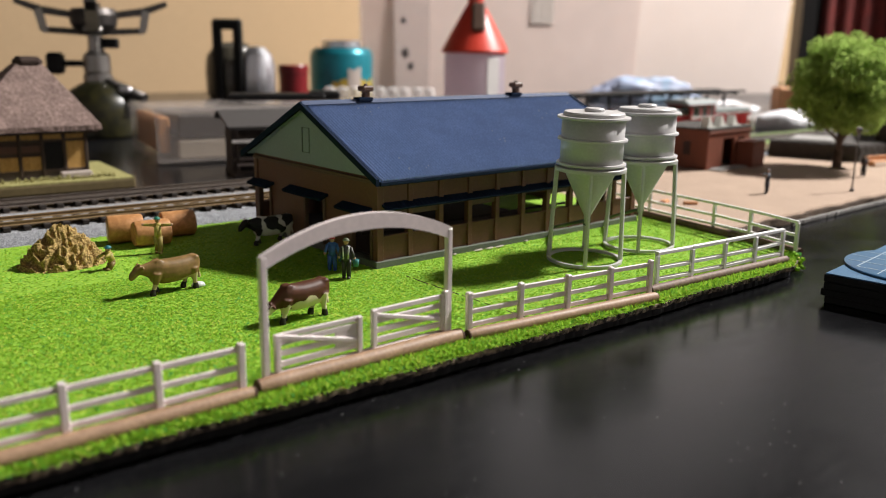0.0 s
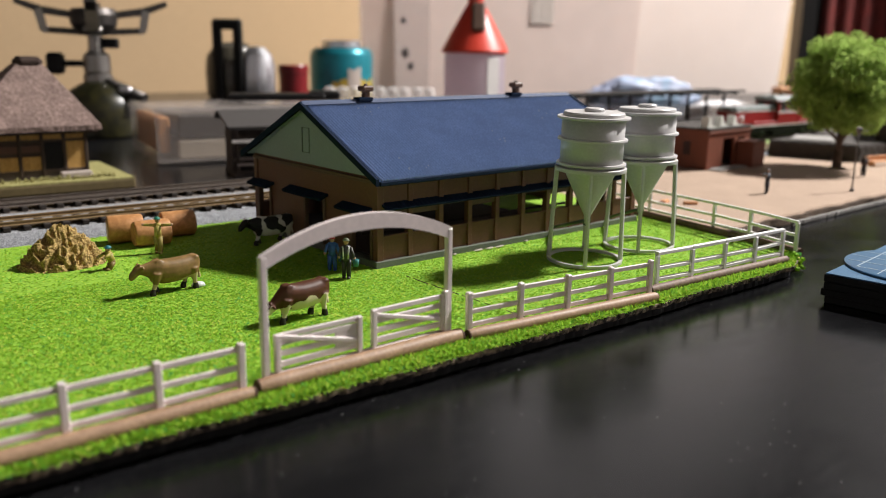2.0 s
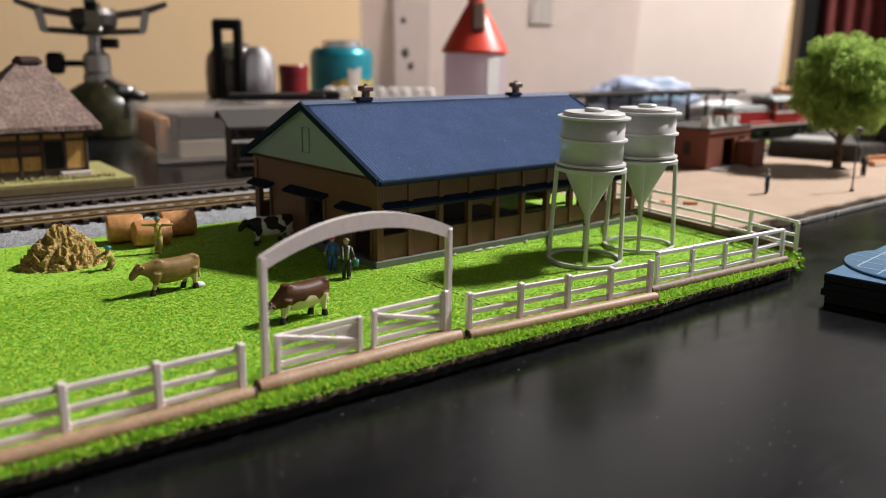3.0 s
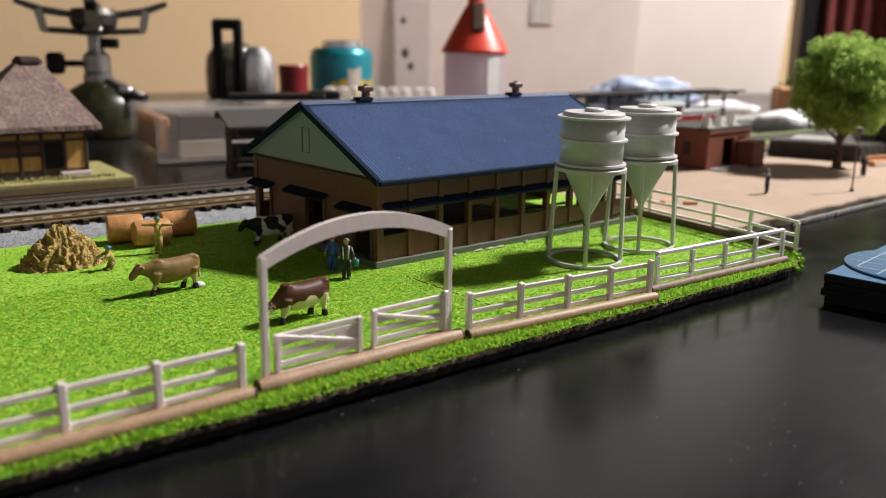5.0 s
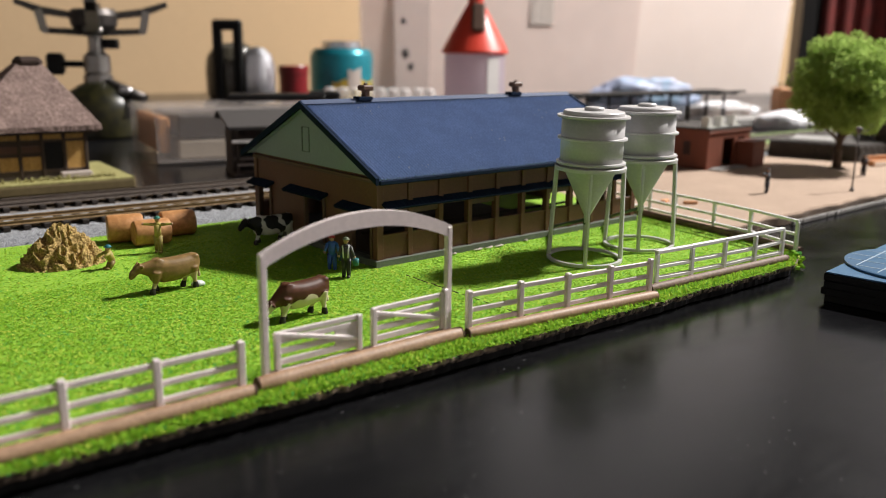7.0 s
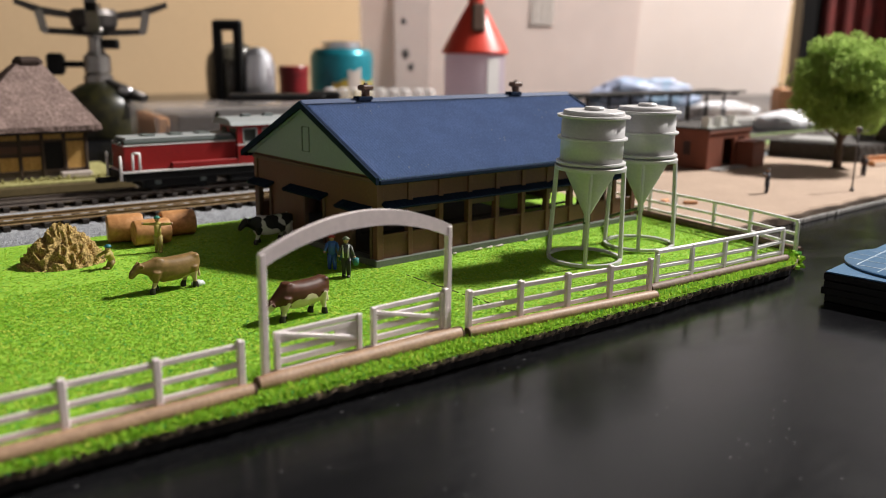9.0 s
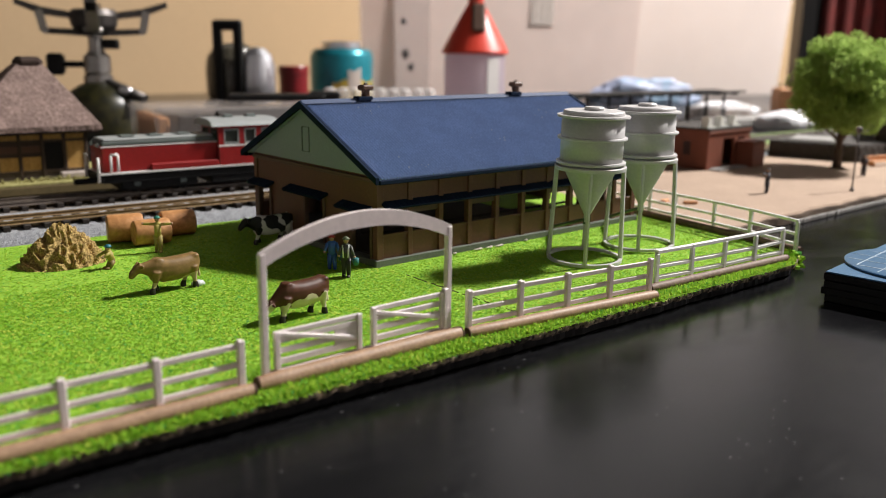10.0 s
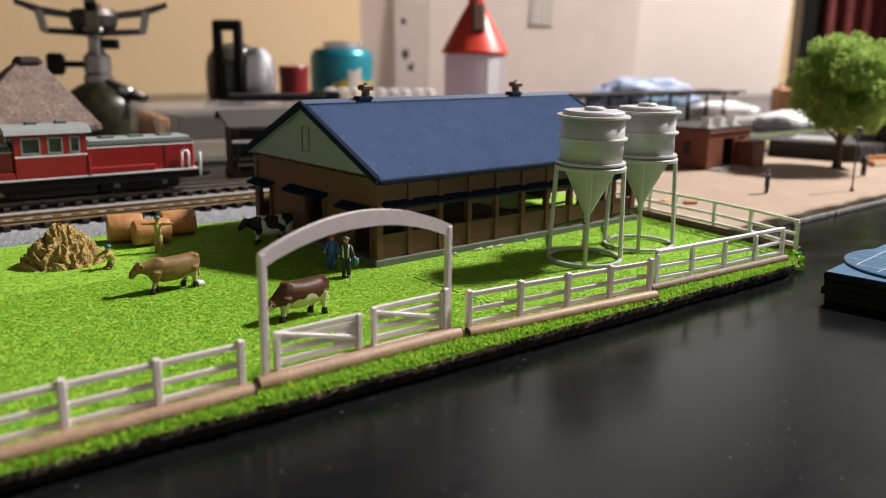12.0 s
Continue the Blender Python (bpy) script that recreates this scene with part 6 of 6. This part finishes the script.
def bin_box(name, x, y, w, d, h, material, label, taper=0.02, turn=FACING):
    """An open translucent storage bin that narrows towards its foot."""
    c = thing(name, pose(x, y, DESK_Z, 0, 0, turn), label, "storage bin", "storage bins")
    t = 0.0022
    for nm, poly in (("front", -d / 2), ("back", d / 2)):
        s = 1 if poly > 0 else -1
        bm = B()
        k = w / 2 - taper
        q = [bm.verts.new(p) for p in ((-k, poly - s * taper, 0), (k, poly - s * taper, 0), (w / 2, poly, h), (-w / 2, poly, h), (-k, poly - s * (taper + t), 0), (k, poly - s * (taper + t), 0), (w / 2, poly - s * t, h), (-w / 2, poly - s * t, h))]
        for f in ((0, 1, 2, 3), (7, 6, 5, 4), (0, 4, 5, 1), (1, 5, 6, 2), (2, 6, 7, 3), (3, 7, 4, 0)):
            bm.faces.new([q[i] for i in f])
        bmesh.ops.recalc_face_normals(bm, faces=bm.faces)
        part(nm, bm, material, c)
    for s in (-1, 1):
        bm = B()
        k = d / 2 - taper - t - 0.0005
        xo, xi = s * (w / 2 - taper), s * w / 2
        q = [bm.verts.new(p) for p in ((xo, -k, 0), (xo, k, 0), (xi, d / 2 - t - 0.0005, h), (xi, -d / 2 + t + 0.0005, h), (xo - s * t, -k, 0), (xo - s * t, k, 0), (xi - s * t, d / 2 - t - 0.0005, h), (xi - s * t, -d / 2 + t + 0.0005, h))]
        for f in ((0, 1, 2, 3), (7, 6, 5, 4), (0, 4, 5, 1), (1, 5, 6, 2), (2, 6, 7, 3), (3, 7, 4, 0)):
            bm.faces.new([q[i] for i in f])
        bmesh.ops.recalc_face_normals(bm, faces=bm.faces)
        part("side", bm, material, c)
    part("bottom", box(B(), (0, 0, 0.0012), (w - 2 * taper - 0.006, d - 2 * taper - 0.006, 0.0024), 0.0006), material, c)
    part("rim", box(B(), (0, -d / 2 - 0.002, h - 0.004), (w + 0.01, 0.006, 0.008), 0.001), material, c)
    return c


b1 = bin_box("storage_bin", 1.012, 0.628, 0.336, 0.16, 0.35, BIN, "large frosted translucent storage bin holding blue film", 0.017, -20)
b2 = bin_box("storage_bin", 0.704, 0.699, 0.36, 0.16, 0.20, BIN_PINK, "frosted translucent storage bin with a grey label", 0.006, -19)
part("label", box(B(), (0.026, -0.0784, 0.116), (0.034, 0.0010, 0.040), 0.0003), FADED, b2, "faded grey paper label")
for k in range(3):
    part("writing_bar", box(B(), (0.016 + 0.010 * k, -0.0791, 0.116), (0.002, 0.0004, 0.030)), LABEL_GREY, b2)


def crumple(name, x, y, z, size, material, label, seed, lumps=1.0):
    """A crumpled piece of plastic film."""
    bm = B()
    bmesh.ops.create_icosphere(bm, subdivisions=5, radius=1)
    for v in bm.verts:
        p = v.co.copy()
        d = 1 + lumps * (0.30 * noise.noise(p * 1.7 + Vector((seed, 0, 0))) + 0.16 * abs(noise.noise(p * 4.3 + Vector((0, seed, 0)))) + 0.06 * noise.noise(p * 11))
        v.co = Vector((p.x * d * size[0], p.y * d * size[1], max(p.z * d, -0.35) * size[2] + 0.35 * size[2]))
    for f in bm.faces:
        f.smooth = True
    return solo(name, bm, material, pose(x, y, z, 0, 0, FACING), label, "plastic bag", "bags behind the layout")


crumple("plastic_bag", 0.560, 0.184, DESK_Z, (0.030, 0.020, 0.012), BAG, "smooth white plastic bag lying on the desk", 3.0, 0.3)
crumple("plastic_bag", 0.690, 0.330, DESK_Z, (0.036, 0.022, 0.009), BAG, "soft white plastic bag against the bin", 8.0, 0.4)
crumple("blue_film", 0.770, 0.495, DESK_Z, (0.064, 0.014, 0.022), BAG_BLUE, "crumpled light blue film before the bin", 5.0)


bm = B()
box(bm, (0, 0, 0.0130), (0.034, 0.026, 0.0260), 0.001)
box(bm, (0, 0, 0.0262), (0.036, 0.010, 0.0006), 0.0001)
solo("brown_carton", bm, ORANGE, pose(0.768, 0.296, DESK_Z, 0, 0, FACING), "small brown cardboard carton beside the storage bin", "carton")


def clear_box():
    c = thing("clear_display_box", pose(0.4400, 0.5850, DESK_Z, 0, 0, FACING), "tall clear acrylic display box with small dark parts", "display box")
    w, d, h = 0.074, 0.05, 0.150
    for ctr, s in (((0, -d / 2, h / 2), (w, 0.0016, h)), ((0, d / 2, h / 2), (w, 0.0016, h)), ((-w / 2, 0, h / 2), (0.0016, d - 0.002, h)), ((w / 2, 0, h / 2), (0.0016, d - 0.002, h))):
        part("pane", box(B(), ctr, s), CLEAR, c)
    part("foot", box(B(), (0, 0, 0.0015), (w - 0.004, d - 0.004, 0.003)), CLEAR, c)
    for x, z, r in ((0.012, 0.058, 0.0042), (0.018, 0.044, 0.0034), (0.010, 0.092, 0.003)):
        bm = B()
        ball(bm, (x, -0.021, z), (r, 0.002, r * 1.3), 12, 8)
        part("dark_part", bm, DARK_GOODS, c)


clear_box()
# small glass pieces in a row on the case behind the barn
for k in range(9):
    bm = lathe(B(), [(0.0050, 0), (0.0062, 0.002), (0.0060, 0.010), (0.0040, 0.012), (0.0, 0.0125)], 14)
    m = pose(0.372, 0.520, 0.0086, 0, 0, FACING) @ pose(k * 0.0125 - 0.05, 0.002 * (k % 2), 0)
    solo("glass_jar", bm, GLASSY, m, "small clear glass jar on a frosted tray", "jar", "row of small jars")
bm = B()
box(bm, (0, 0, 0.006), (0.16, 0.05, 0.012), 0.001)
solo("clear_tray", bm, CASE, pose(0.372, 0.520, DESK_Z + 0.0005, 0, 0, FACING), "flat frosted tray under small jars", "tray")


def cabinet():
    """A dark cabinet with red cloth, at the far side of the desk."""
    c = thing("dark_shelf_unit", pose(1.342, 0.420, DESK_Z, 0, 0, FACING - 15), "black shelf unit with dark red cloth hanging in it", "shelf unit")
    for x in (-0.155, 0.020, 0.155):
        part("upright", box(B(), (x, 0, 0.20), (0.022, 0.12, 0.40), 0.001), BLACK_PLASTIC, c)
    part("back", box(B(), (0, 0.055, 0.20), (0.29, 0.006, 0.39)), BLACK_PLASTIC, c)
    part("shelf", box(B(), (0, 0, 0.012), (0.29, 0.11, 0.024), 0.001), BLACK_PLASTIC, c)
    for k in range(9):
        x = -0.122 + 0.0135 * k
        part("cloth_fold", lathe(B(), [(0.010, 0.024), (0.0105, 0.10), (0.009, 0.20), (0.0095, 0.38), (0.0, 0.381)], 14, (x, -0.02 + 0.006 * (k % 2), 0)), CURTAIN, c, "dark red cloth fold")


cabinet()


# ---- the blue stack on the desk ----
def blue_stack():
    s = thing("slab_stack", pose(0.1115, -0.1093, DESK_Z, 0, 0, -84), "stack of black slabs with a light blue printed top", "slab stack")
    for k, (dx, dy) in enumerate(((0.0006, 0.0004), (-0.0004, 0.0), (0.0003, -0.0003), (0.0, 0.0))):
        part("slab", box(B(), (dx, dy, 0.00097 + 0.0019 * k), (0.052, 0.056, 0.00182), 0.00012), BLACK_PLASTIC, s)
    part("blue_top", box(B(), (0, 0, 0.0078), (0.0515, 0.0555, 0.0004), 0.0001), SKY_BLUE, s, "light blue printed sheet")
    for x in (0.017,):
        part("white_line", box(B(), (x, 0, 0.00802), (0.0003, 0.052, 0.0001)), PRINT_WHITE, s)
    r = 0.0198
    disc = part("round_sheet", lathe(B(), [(r - 0.0004, 0.0), (r, 0.0002), (r, 0.0006), (r - 0.0004, 0.0008), (0.0, 0.0008)], 64), SKY_BLUE, s, "round light blue printed sheet")
    disc.matrix_basis = pose(-0.0083, -0.0047, 0.00800)
    for k in range(-2, 3):
        o = 0.0066 * k
        half = math.sqrt((r - 0.001) ** 2 - o * o)
        part("white_line", box(B(), (o, 0, 0.00083), (0.0003, 2 * half, 0.0001)), PRINT_WHITE, disc)
        part("white_line", box(B(), (0, o, 0.00084), (2 * half, 0.0003, 0.0001)), PRINT_WHITE, disc)


blue_stack()


# ---- movement ----
LOCO_RUN = [(0.0, 0.317), (0.5, 0.343), (1.0, 0.3690), (1.5, 0.3980), (1.8, 0.4085), (2.0, 0.4103), (2.5, 0.4103), (2.8, 0.4090), (3.0, 0.4062), (3.2, 0.4010), (4.0, 0.3550), (4.8, 0.2952), (5.0, 0.2845),
            (5.5, 0.2510), (5.7, 0.2380), (7.0, 0.1540), (8.4, 0.0630), (8.8, 0.0376), (9.0, 0.0266), (9.2, 0.0238), (9.7, 0.0231), (10.0, 0.0186), (10.3, 0.0045), (10.5, -0.0051), (10.7, -0.0073), (11.0, -0.0081), (11.2, -0.0127), (11.5, -0.0268), (12.0, -0.0560)]


def motions():
    walk(loco, [(t, track_pose(s, 0.1415, RAIL_Z)) for t, s in LOCO_RUN])


motions()
